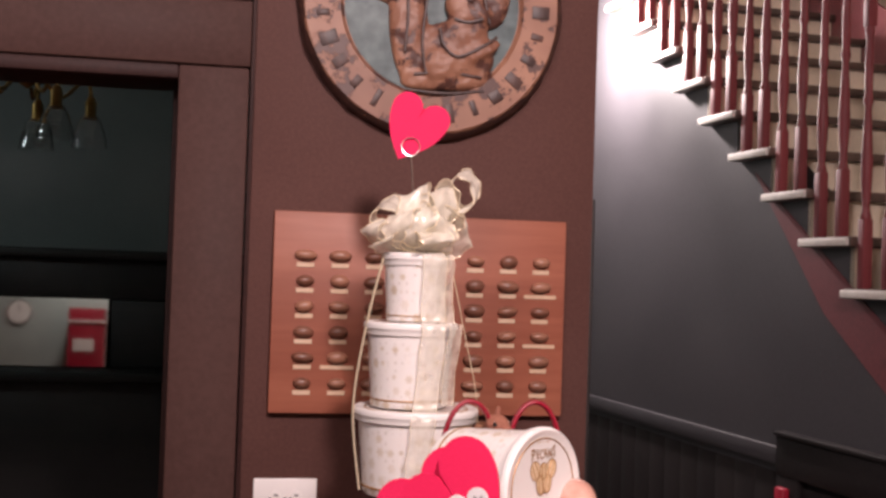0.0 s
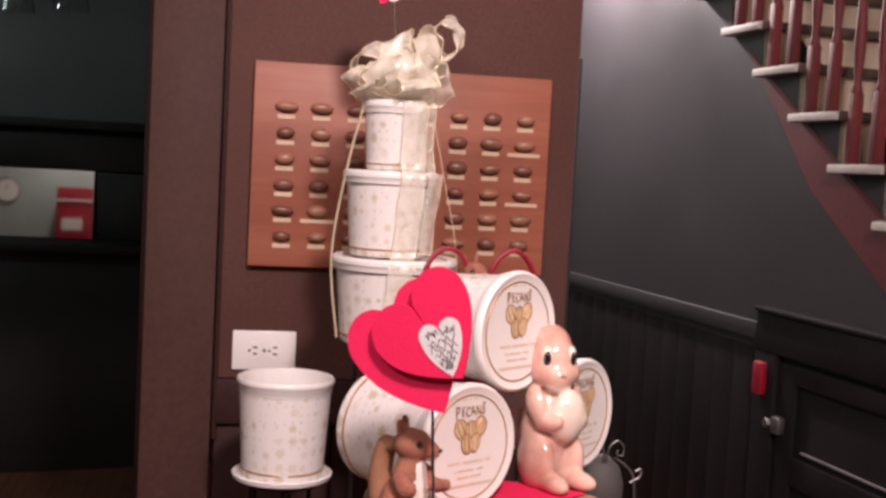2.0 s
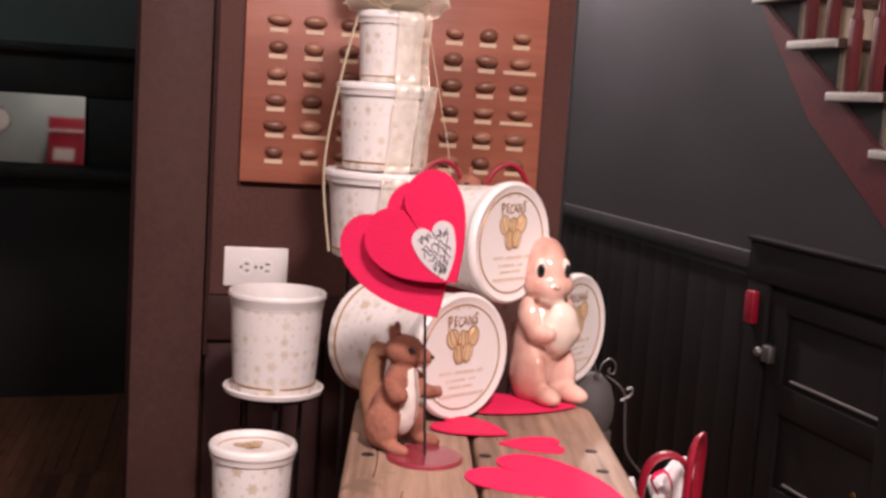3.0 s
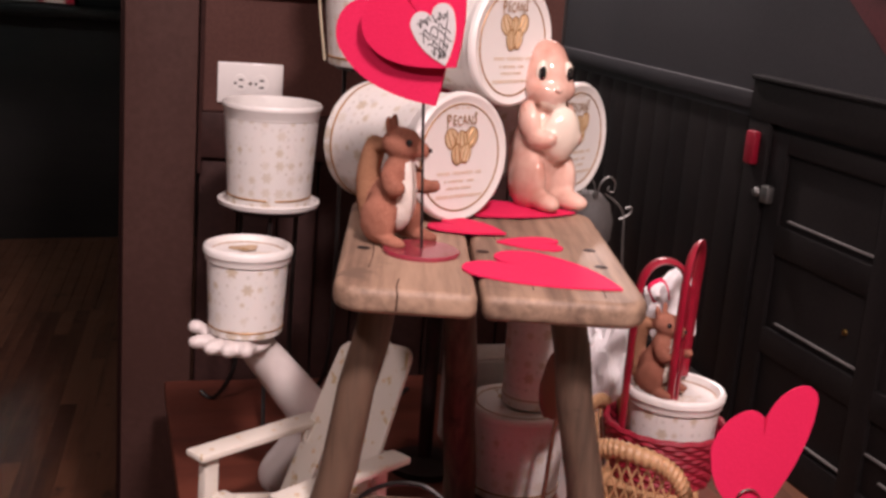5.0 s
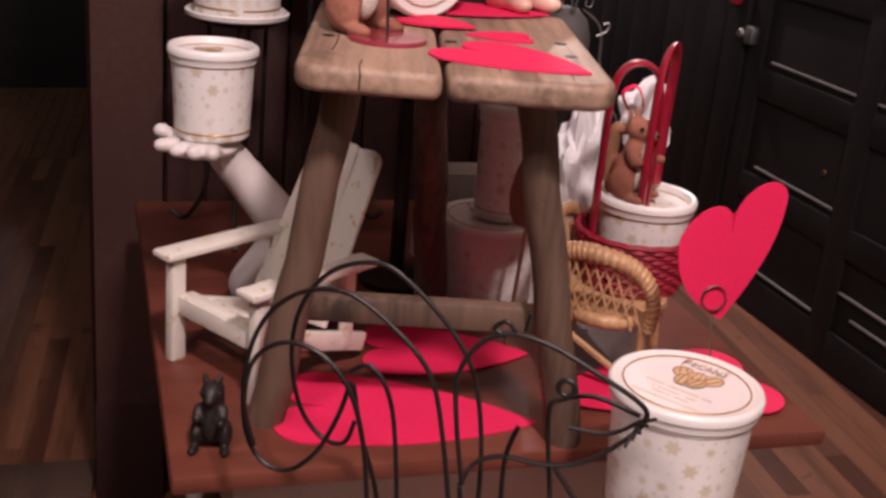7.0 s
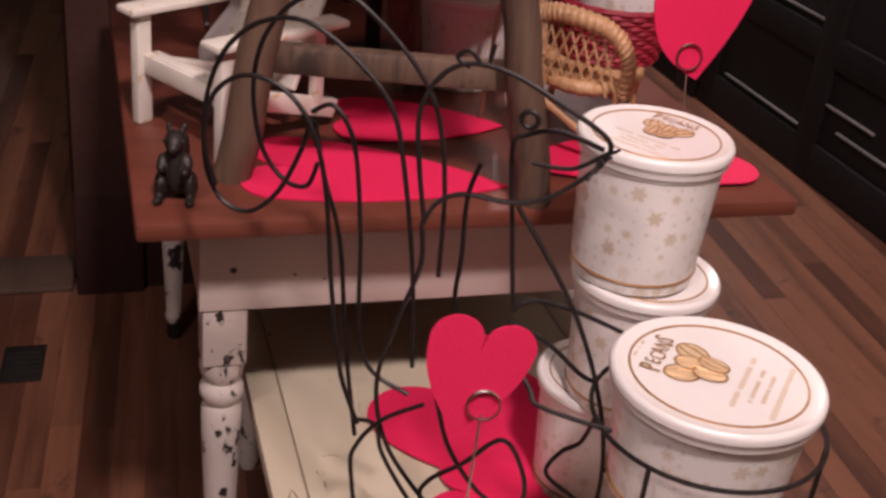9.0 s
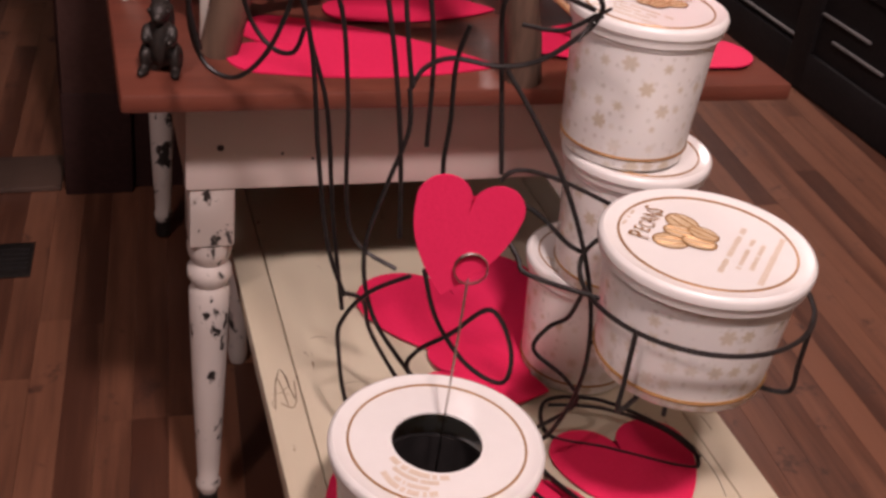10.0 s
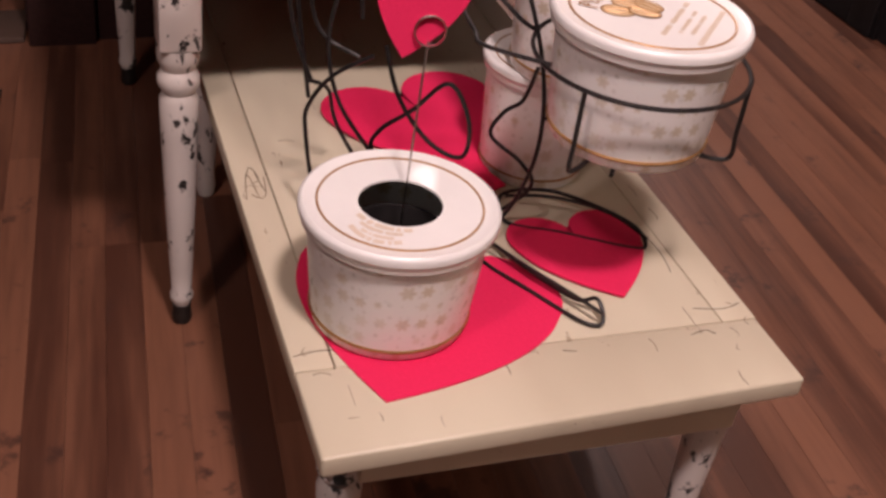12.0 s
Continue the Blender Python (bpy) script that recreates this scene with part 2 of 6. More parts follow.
M = dict(
    wall_brown=plain("brown_wall_paint", (0.084, 0.039, 0.033), (0.108, 0.052, 0.044), 0.6, 160, 0.12, spec=0.12),
    trim_brown=plain("brown_trim_paint", (0.052, 0.0255, 0.0215), (0.067, 0.0335, 0.0285), 0.58, 90, 0.12, spec=0.12),
    panel_dark=plain("dark_brown_panel_paint", (0.026, 0.012, 0.011), (0.040, 0.018, 0.016), 0.55, 80, 0.15, spec=0.14),
    wall_grey=plain("grey_wall_paint", (0.035, 0.033, 0.037), (0.045, 0.0425, 0.047), 0.5, 140, 0.12, spec=0.3),
    wall_under=plain("charcoal_panel_paint", (0.0110, 0.0092, 0.0097), (0.0178, 0.0147, 0.0148), 0.5, 90, 0.15, spec=0.10),
    maroon=plain("maroon_paint", (0.090, 0.021, 0.026), (0.120, 0.029, 0.034), 0.45, 80, 0.12),
    red_wood=wood("red_stained_wood", (0.090, 0.010, 0.014), (0.150, 0.018, 0.023), "z", 0.62, 20, 0.2, 0.1),
    cream=plain("cream_paint", (0.62, 0.54, 0.42), (0.70, 0.61, 0.48), 0.5, 60, 0.1),
    tread=wood("dark_tread_wood", (0.045, 0.028, 0.022), (0.085, 0.052, 0.04), "y", 0.35),
    tread_end=plain("pale_tread_edge", (0.42, 0.40, 0.37), (0.52, 0.49, 0.45), 0.5, 60, 0.1),
    parlour=plain("grey_green_wall_paint", (0.100, 0.117, 0.113), (0.122, 0.138, 0.133), 0.6, 120, 0.1),
    black_wood=wood("near_black_wood", (0.005, 0.004, 0.004), (0.011, 0.008, 0.007), "x", 0.6),
    plaster=plain("plaster", (0.62, 0.58, 0.54), (0.70, 0.66, 0.62), 0.7, 80, 0.1),
    floor_wood=wood("floor_boards", (0.072, 0.026, 0.015), (0.196, 0.081, 0.046), "y", 0.42, 10, 0.30, 0.2, wear=(0.060, 0.024, 0.016)),
    under_floor=plain("dark_subfloor", (0.012, 0.007, 0.005), (0.02, 0.011, 0.008), 0.8),
    table_top=wood("red_brown_tabletop", (0.070, 0.018, 0.012), (0.150, 0.042, 0.026), "x", 0.40, 9, 0.1, 0.18),
    table_white=worn_paint("chipped_pinkish_white_paint", (0.62, 0.53, 0.49), (0.54, 0.45, 0.41), (0.035, 0.022, 0.018), 0.70, 30),
    leg_white=worn_paint("flaking_white_paint", (0.62, 0.56, 0.52), (0.54, 0.48, 0.44), (0.02, 0.017, 0.016), 0.558, 34, stretch=(1, 1, 0.6)),
    bench_cream=worn_paint("crackled_cream_paint", (0.60, 0.53, 0.40), (0.51, 0.44, 0.325), (0.26, 0.18, 0.11), 0.645, 34, 0.42, (1, 0.35, 1)),
    stool_wood=wood("weathered_stool_wood", (0.115, 0.069, 0.048), (0.41, 0.270, 0.188), "y", 0.6, 15, 0.10, 0.8, wear=(0.150, 0.096, 0.068)),
    leg_wood=wood("rough_leg_wood", (0.028, 0.017, 0.012), (0.150, 0.090, 0.061), "z", 0.65, 15, 0.2, 0.7, wear=(0.032, 0.019, 0.013)),
    print=printed_plastic("printed_white_plastic"),
    white=plain("white_plastic", (0.745, 0.712, 0.686), (0.765, 0.732, 0.706), 0.32, 70, 0.04),
    inner=plain("white_plastic_inside", (0.70, 0.67, 0.645), (0.74, 0.71, 0.68), 0.4, 70, 0.04),
    gold=plain("gold_print", (0.30, 0.145, 0.045), (0.40, 0.215, 0.075), 0.42, 90, 0.05, 0.35),
    gold_pale=plain("pale_gold_print", (0.60, 0.43, 0.25), (0.71, 0.55, 0.37), 0.42, 90, 0.05, 0.1),
    grey_print=plain("tan_print", (0.62, 0.50, 0.38), (0.68, 0.57, 0.46), 0.45, 200, 0.03),
    red_foam=plain("bright_red_foam_sheet", (0.68, 0.014, 0.082), (0.74, 0.020, 0.100), 0.75, 260, 0.2, spec=0.25),
    red_paint=plain("glossy_red_paint", (0.26, 0.005, 0.022), (0.34, 0.008, 0.030), 0.42, 60, 0.05, coat=0.4),
    red_deep=plain("deep_red_weave", (0.22, 0.005, 0.020), (0.34, 0.009, 0.034), 0.6, 180, 0.4),
    red_disc=plain("dark_red_gloss", (0.22, 0.022, 0.040), (0.28, 0.032, 0.054), 0.28, 40, 0.04, coat=0.5),
    scratch=plain("dirt_in_paint_cracks", (0.16, 0.11, 0.075), (0.24, 0.17, 0.115), 0.6, 90, 0.1),
    bead=plain("pale_grey_bead", (0.12, 0.11, 0.11), (0.18, 0.165, 0.16), 0.45, 60, 0.1),
    steel=plain("polished_steel", (0.58, 0.56, 0.54), (0.68, 0.66, 0.64), 0.22, 120, 0.02, 1.0),
    black_wire=plain("black_iron_wire", (0.012, 0.010, 0.010), (0.026, 0.021, 0.020), 0.45, 150, 0.3, 0.4),
    iron=plain("cast_black_iron", (0.016, 0.013, 0.012), (0.04, 0.032, 0.028), 0.5, 120, 0.5, 0.5),
    board=wood("orange_brown_board", (0.235, 0.070, 0.040), (0.330, 0.112, 0.066), "x", 0.5, 10, 0.1, 0.12),
    nut=wood("pecan_shell", (0.16, 0.066, 0.042), (0.31, 0.145, 0.092), "x", 0.4, 60, 0.6, 0.2),
    nut_white=plain("cream_print", (0.76, 0.69, 0.60), (0.80, 0.74, 0.66), 0.45, 90, 0.03),
    label=plain("cream_label", (0.52, 0.36, 0.24), (0.60, 0.44, 0.31), 0.5, 60, 0.05),
    plaque=worn_paint("carved_tan_wood", (0.33, 0.162, 0.100), (0.19, 0.082, 0.050), (0.075, 0.030, 0.022), 0.525, 17, 0.5, (1, 1, 1)),
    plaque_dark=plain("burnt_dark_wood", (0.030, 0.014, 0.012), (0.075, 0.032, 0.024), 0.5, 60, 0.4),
    plaque_teal=plain("weathered_teal_ground", (0.022, 0.045, 0.048), (0.105, 0.150, 0.150), 0.5, 30, 0.4),
    outlet=plain("white_outlet_plastic", (0.74, 0.71, 0.69), (0.78, 0.75, 0.73), 0.3, 60, 0.02),
    dark=plain("near_black", (0.012, 0.010, 0.010), (0.02, 0.016, 0.016), 0.5, 60, 0.05),
    fur=plain("reddish_brown_plush", (0.215, 0.080, 0.053), (0.37, 0.158, 0.108), 0.85, 650, 0.5, big=14, dist=0.003, spec=0.15),
    fur_tail=plain("sandy_brown_plush", (0.22, 0.098, 0.058), (0.36, 0.180, 0.105), 0.85, 650, 0.5, big=14, dist=0.003, spec=0.15),
    fur_white=plain("white_plush", (0.70, 0.62, 0.56), (0.78, 0.71, 0.65), 0.85, 420, 0.8, dist=0.003, spec=0.15),
    glaze=plain("pink_brown_glaze", (0.52, 0.255, 0.195), (0.76, 0.52, 0.43), 0.12, 18, 0.03, coat=0.8, big=8),
    glaze_cream=plain("cream_glaze", (0.74, 0.62, 0.52), (0.80, 0.70, 0.60), 0.12, 18, 0.03, coat=0.8),
    eye=plain("glossy_black_eye", (0.006, 0.006, 0.007), (0.012, 0.012, 0.013), 0.05, 30, 0.0, coat=1.0),
    chair_white=worn_paint("dotted_white_paint", (0.74, 0.69, 0.62), (0.68, 0.63, 0.56), (0.56, 0.42, 0.22), 0.60, 58, 0.4, (1, 1, 1)),
    matt_white=plain("matt_white_ceramic", (0.60, 0.54, 0.52), (0.66, 0.60, 0.58), 0.5, 40, 0.1),
    wicker=plain("honey_wicker", (0.38, 0.20, 0.095), (0.56, 0.34, 0.18), 0.45, 120, 0.4),
    tissue=plain("white_tissue", (0.74, 0.72, 0.73), (0.80, 0.78, 0.79), 0.55, 60, 0.3),
    ribbon=sheer("sheer_gold_ribbon", (0.94, 0.88, 0.75), 0.56),
    ribbon_thin=sheer("thin_gold_ribbon", (0.90, 0.84, 0.72), 0.74),
    ribbon_edge=plain("gold_ribbon_edge", (0.74, 0.62, 0.42), (0.82, 0.72, 0.52), 0.35, 200, 0.1, 0.3),
    box_grey=plain("grey_cardboard", (0.36, 0.33, 0.31), (0.44, 0.41, 0.38), 0.6, 60, 0.1),
    brass=plain("aged_brass", (0.34, 0.20, 0.06), (0.50, 0.33, 0.12), 0.3, 40, 0.05, 1.0),
    glass=glass_mat("clear_glass", (0.95, 0.97, 0.97)),
    nickel=plain("dull_nickel", (0.22, 0.215, 0.21), (0.28, 0.275, 0.27), 0.55, 90, 0.05, 1.0),
    smoke=plain("grey_wire_mesh", (0.055, 0.050, 0.050), (0.10, 0.092, 0.090), 0.6, 420, 0.6),
    far_wall=plain("pale_grey_green_paint", (0.32, 0.36, 0.34), (0.38, 0.42, 0.40), 0.6, 90, 0.1),
    ink=plain("black_ink", (0.015, 0.014, 0.016), (0.025, 0.023, 0.025), 0.6, 60, 0.0),
    sticker=plain("silver_grey_sticker", (0.60, 0.57, 0.57), (0.68, 0.65, 0.65), 0.35, 60, 0.02),
)
mm, tt, pp = nodes_of("mirror_silver")
pp.inputs["Base Color"].default_value, pp.inputs["Metallic"].default_value, pp.inputs["Roughness"].default_value = (0.85, 0.87, 0.86, 1), 1.0, 0.03
M["mirror"] = mm
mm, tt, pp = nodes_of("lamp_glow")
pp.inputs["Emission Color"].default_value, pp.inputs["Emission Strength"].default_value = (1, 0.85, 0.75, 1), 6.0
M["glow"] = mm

# ---- mesh helpers ----


def thing(name, m, label, category, group="", kind=""):
    ob = new(name)
    ob.empty_display_size = 0.05
    ob.matrix_world = m
    return tagged(ob, label, category, group, kind)


def mesh_of(name, bm, mats, smooth=40):
    data = bpy.data.meshes.new(name)
    bmesh.ops.recalc_face_normals(bm, faces=bm.faces)
    for f in bm.faces:
        f.smooth = smooth > 0
    if smooth:
        for e in bm.edges:
            e.smooth = not (len(e.link_faces) == 2 and e.calc_face_angle(0) > radians(smooth))
    bm.to_mesh(data)
    bm.free()
    for m in mats if isinstance(mats, (list, tuple)) else [mats]:
        data.materials.append(m)
    return data


def part(name, bm, material, parent=None, label="", m=None, smooth=40):
    ob = new(name, mesh_of(name, bm, material, smooth))
    ob.parent = parent
    if m is not None:
        ob.matrix_local = m
    return tagged(ob, label)


def solo(name, bm, material, label, category, m=None, group="", kind="", smooth=40):
    ob = part(name, bm, material, None, "", m, smooth)
    return tagged(ob, label, category, group, kind)


def box(size, at=(0, 0, 0), bevel=0.0, bm=None, m=None, segments=2):
    """A box centred at 'at', with rounded edges."""
    own = bmesh.new()
    bmesh.ops.create_cube(own, size=1)
    bmesh.ops.scale(own, vec=size, verts=own.verts)
    if bevel:
        bmesh.ops.bevel(own, geom=own.edges[:], offset=bevel, segments=segments, affect="EDGES", profile=0.5)
    bmesh.ops.translate(own, vec=at, verts=own.verts)
    if m is not None:
        bmesh.ops.transform(own, matrix=m, verts=own.verts)
    return join(bm, own)


def join(bm, own, index=None):
    if index is not None:
        for f in own.faces:
            f.material_index = index
    if bm is None:
        return own
    data = bpy.data.meshes.new("scratch")
    own.to_mesh(data)
    own.free()
    bm.from_mesh(data)
    bpy.data.meshes.remove(data)
    return bm


def lathe(profile, n=40, m=None, bm=None, uv=False, index=None):
    """A turned solid about z from (radius, height) pairs."""
    own = bmesh.new()
    lay = own.loops.layers.uv.new("UVMap") if uv else None
    rings, wide = [], max(r for r, _ in profile)
    for r, z in profile:
        if r < 1e-6:
            rings.append([own.verts.new((0, 0, z))])
        else:
            rings.append([own.verts.new((r * math.cos(2 * math.pi * i / n), r * math.sin(2 * math.pi * i / n), z)) for i in range(n)])
    for (p0, p1), a, b in zip(zip(profile, profile[1:]), rings, rings[1:]):
        for i in range(n):
            j = (i + 1) % n
            if len(a) == 1 and len(b) == 1:
                continue
            if len(a) == 1:
                own.faces.new((a[0], b[i], b[j]))
            elif len(b) == 1:
                own.faces.new((a[i], a[j], b[0]))
            else:
                f = own.faces.new((a[i], a[j], b[j], b[i]))
                if uv:
                    for loop, (u, z) in zip(f.loops, ((i, p0[1]), (i + 1, p0[1]), (i + 1, p1[1]), (i, p1[1]))):
                        loop[lay].uv = (2 * math.pi * u / n * wide, z)
    if m is not None:
        bmesh.ops.transform(own, matrix=m, verts=own.verts)
    return join(bm, own, index)


def glide(points, steps=6, closed=False):
    """A smooth line (Catmull-Rom) through the points."""
    p = [Vector(q) for q in points]
    n, out = len(p), []
    for i in range(n if closed else n - 1):
        a, b, c, d = (p[(i + k) % n] if closed else p[min(max(i + k, 0), n - 1)] for k in (-1, 0, 1, 2))
        for s in range(steps):
            u = s / steps
            out.append(0.5 * ((2 * b) + (c - a) * u + (2 * a - 5 * b + 4 * c - d) * u * u + (3 * b - a - 3 * c + d) * u**3))
    if not closed:
        out.append(p[-1])
    return out


def tube(points, r, n=8, closed=False, bm=None, taper=None, flat=1.0, ripple=0.0):
    """A round bar along a line; taper: radius factors at start and end; flat: width to thickness; ripple: braided swell."""
    own = bmesh.new()
    p = [Vector(q) for q in points]
    count = len(p)
    up, rings = Vector((0.0, 0.0, 1.0)), []
    for i, q in enumerate(p):
        a, b = (p[i - 1], p[(i + 1) % count]) if closed else (p[max(i - 1, 0)], p[min(i + 1, count - 1)])
        d = (b - a).normalized()
        side = d.cross(up)
        if side.length < 0.05:
            side = d.cross(Vector((1, 0, 0)))
        side.normalize()
        up = side.cross(d).normalized()
        f = 1 if taper is None else taper[0] + (taper[1] - taper[0]) * i / (count - 1)
        rings.append([own.verts.new(q + f * r * (1 + ripple * math.sin(i * 1.57 + 2 * math.pi * k / n)) * (math.cos(2 * math.pi * k / n) * side * flat + math.sin(2 * math.pi * k / n) * up)) for k in range(n)])
    for a, b in zip(rings, rings[1:] + ([rings[0]] if closed else [])):
        for k in range(n):
            own.faces.new((a[k], a[(k + 1) % n], b[(k + 1) % n], b[k]))
    if not closed:
        own.faces.new(rings[0][::-1])
        own.faces.new(rings[-1])
    return join(bm, own)


def blob(bm, at, radii, turn=(0, 0, 0), index=0, rough=0.0, seg=20):
    own = bmesh.new()
    bmesh.ops.create_uvsphere(own, u_segments=seg, v_segments=seg * 2 // 3, radius=1)
    if rough:
        for v in own.verts:
            v.co *= 1 + rough * noise.noise(v.co * 3 + Vector(at) * 40)
    bmesh.ops.transform(own, matrix=pose(*at, *turn) @ Matrix.Diagonal((*radii, 1)), verts=own.verts)
    return join(bm, own, index)


def soft_body(shapes, blend=0.006, cell=0.004, bm=None):
    """One closed skin round several ellipsoids that flow into each other. shapes: centre, radii, turn, material index."""
    pts = np.array([s[0] for s in shapes])
    reach = np.array([max(s[1]) for s in shapes])[:, None] + 4 * cell
    lo, hi = (pts - reach).min(0), (pts + reach).max(0)
    count = np.ceil((hi - lo) / cell).astype(int) + 1
    axes = [lo[k] + cell * np.arange(count[k]) for k in range(3)]
    grid = np.stack(np.meshgrid(*axes, indexing="ij"), -1)

    def distance(at):
        out = []
        for c, r, turn, _ in shapes:
            q = (at - np.array(c)) @ np.array(pose(0, 0, 0, *turn).to_3x3())
            r = np.array(r)
            k0, k1 = np.linalg.norm(q / r, axis=-1), np.linalg.norm(q / r**2, axis=-1)
            out.append(k0 * (k0 - 1) / np.maximum(k1, 1e-9))
        return np.stack(out)
    each = distance(grid)
    low = each.min(0)
    field = low - blend * np.log(np.exp(-(each - low) / blend).sum(0))
    inside = field < 0
    total, weight = np.zeros(tuple(count - 1) + (3,)), np.zeros(tuple(count - 1))
    for axis in range(3):
        n = np.array(count) - 1
        for da in (0, 1):
            for db in (0, 1):
                u, v = [k for k in range(3) if k != axis]
                a = [slice(0, n[k]) for k in range(3)]
                a[u], a[v] = slice(da, da + n[u]), slice(db, db + n[v])
                b = list(a)
                b[axis] = slice(1, n[axis] + 1)
                fa, fb = field[tuple(a)], field[tuple(b)]
                cross = (fa < 0) != (fb < 0)
                f = np.where(cross, fa / np.where(cross, fa - fb, 1), 0)
                spot = grid[tuple(a)].copy()
                spot[..., axis] += f * cell
                total += spot * cross[..., None]
                weight += cross
    own = bmesh.new()
    verts, where = {}, np.argwhere(weight > 0)
    spots = total[weight > 0] / weight[weight > 0][:, None]
    which = distance(spots).argmin(0)
    for key, spot, w in zip(map(tuple, where), spots, which):
        verts[key] = (own.verts.new(spot), shapes[w][3])
    for axis in range(3):
        u, v = (axis + 1) % 3, (axis + 2) % 3
        a = [slice(None)] * 3
        b = [slice(None)] * 3
        a[axis], b[axis] = slice(0, -1), slice(1, None)
        for key in np.argwhere(inside[tuple(a)] != inside[tuple(b)]):
            ring = []
            for du, dv in ((0, 0), (-1, 0), (-1, -1), (0, -1)):
                k = key.copy()
                k[u] += du
                k[v] += dv
                ring.append(verts[tuple(k)])
            f = own.faces.new([x[0] for x in ring])
            tones = [x[1] for x in ring]
            f.material_index = max(set(tones), key=tones.count)
    return join(bm, own)


def heart_outline(width, length, n=14, notch=0.11):
    """A cut-out heart in the xy plane, its blunt tip towards -y, centred: two round lobes and bowed sides; notch: the cleft's depth."""
    a = width * 0.252
    cx, cy = width / 2 - a, length / 2 - a
    right = []
    start = math.acos(min(1.0, cx / a)) if cx < a else 0.0
    for i in range(n + 1):
        u = math.pi - start - (math.pi - start + 0.25) * i / n
        right.append((cx + a * math.cos(u), cy + a * math.sin(u)))
    p0 = Vector(right[-1])
    p1, p2 = Vector((width * 0.46, -length * 0.14)), Vector((0.0, -length / 2))
    for i in range(1, n):
        u = i / n
        q = p0 * (1 - u) ** 2 + p1 * 2 * u * (1 - u) + p2 * u * u
        right.append((q.x, q.y))
    right[0] = (0.0, right[0][1] - notch * length)
    return right + [(0.0, -length / 2)] + [(-x, y) for x, y in right[:0:-1]]


def sheet(outline, thick, bm=None, at=0.0):
    own = bmesh.new()
    low = [own.verts.new((x, y, at)) for x, y in outline]
    high = [own.verts.new((x, y, at + thick)) for x, y in outline]
    own.faces.new(low[::-1])
    own.faces.new(high)
    n = len(low)
    for i in range(n):
        own.faces.new((low[i], low[(i + 1) % n], high[(i + 1) % n], high[i]))
    bmesh.ops.triangulate(own, faces=[f for f in own.faces if len(f.verts) > 4])
    return join(bm, own)


def text_mesh(words, size, thick=0.0003):
    data = bpy.data.curves.new("words", "FONT")
    data.body, data.size, data.extrude, data.align_x, data.resolution_u = words, size, thick, "CENTER", 3
    ob = new("words", data)
    bpy.context.view_layer.update()
    made = bpy.data.meshes.new_from_object(ob.evaluated_get(bpy.context.evaluated_depsgraph_get()))
    bm = bmesh.new()
    bm.from_mesh(made)
    bpy.data.objects.remove(ob)
    bpy.data.curves.remove(data)
    bpy.data.meshes.remove(made)
    return bm

# ---- setting ----
WALL = 2.149  # face of the brown wall
BASE = -0.30  # walls reach down past the floor


def floor_z(x):
    """The old floor rises a little towards the stairs."""
    return -0.075 + 0.0486 * x




def slab(name, lo, hi, material, bevel=0.0, m=None, kind="structure", label="", category=""):
    size = [b - a for a, b in zip(lo, hi)]
    at = [(a + b) / 2 for a, b in zip(lo, hi)]
    return tagged(part(name, box(size, at, bevel), material, None, "", m), label, category, "", kind)


FLOOR = pose(0, 0, -0.075, 0, -math.degrees(math.atan(0.0486)), 0)
floor = slab("floor", (-3.2, -3.6, -0.06), (3.1, 6.6, -0.012), M["under_floor"], m=FLOOR, label="narrow reddish brown hardwood strip floor", category="floor")
slab("ceiling", (-3.2, -3.6, 3.3), (3.1, 6.6, 3.4), M["plaster"], label="pale plaster ceiling", category="ceiling")
slab("wall_south", (-3.2, -3.6, BASE), (3.1, -3.45, 3.3), M["far_wall"], label="pale grey green painted wall behind", category="wall")
slab("wall_west", (-3.2, -3.45, BASE), (-3.05, 6.45, 3.3), M["wall_brown"], label="brown painted side wall", category="wall")
slab("wall_east", (2.95, -3.45, BASE), (3.1, 6.45, 3.3), M["cream"], label="cream stairwell wall", category="wall")
slab("wall_north", (-3.2, 6.45, BASE), (3.1, 6.6, 3.3), M["parlour"], label="grey green parlour wall", category="wall")
slab("wall_parlour", (0.62, 2.30, BASE), (0.74, 6.45, 3.3), M["parlour"], label="painted wall between parlour and stair hall", category="wall")

# The brown wall: a wide pier beside the doorway, and the wall over the door.
pier = thing("wall_brown", pose(0, 0, 0), "dark brown painted panelled wall pier", "wall", kind="structure")
part("plaster", box((0.703, 0.15, 3.3 - 1.145), (0.4185, WALL + 0.076, (3.3 + 1.145) / 2), 0.004), M["wall_brown"], pier)
part("lower_backing", box((0.703, 0.13, 1.245), (0.4185, WALL + 0.087, 0.5225)), M["panel_dark"], pier)
part("chair_rail", box((0.700, 0.030, 0.090), (0.419, WALL + 0.006, 1.100), 0.006), M["panel_dark"], pier)
for i in range(9):
    part("plank", box((0.0745, 0.016, 1.14), (0.107 + 0.0775 * i, WALL + 0.014, 0.485), 0.004), M["panel_dark"], pier)
part("wall_over_door", box((2.30, 0.15, 0.62), (-1.085, WALL + 0.076, 2.99), 0.003), M["wall_brown"], pier)
slab("wall_left_of_door", (-3.05, WALL, BASE), (-2.24, WALL + 0.15, 3.3), M["wall_brown"], label="brown painted wall left of the doorway", category="wall")
part("corner_strip", box((0.012, 0.05, 1.895), (0.7775, WALL + 0.05, 0.8675), 0.003), M["dark"], pier)

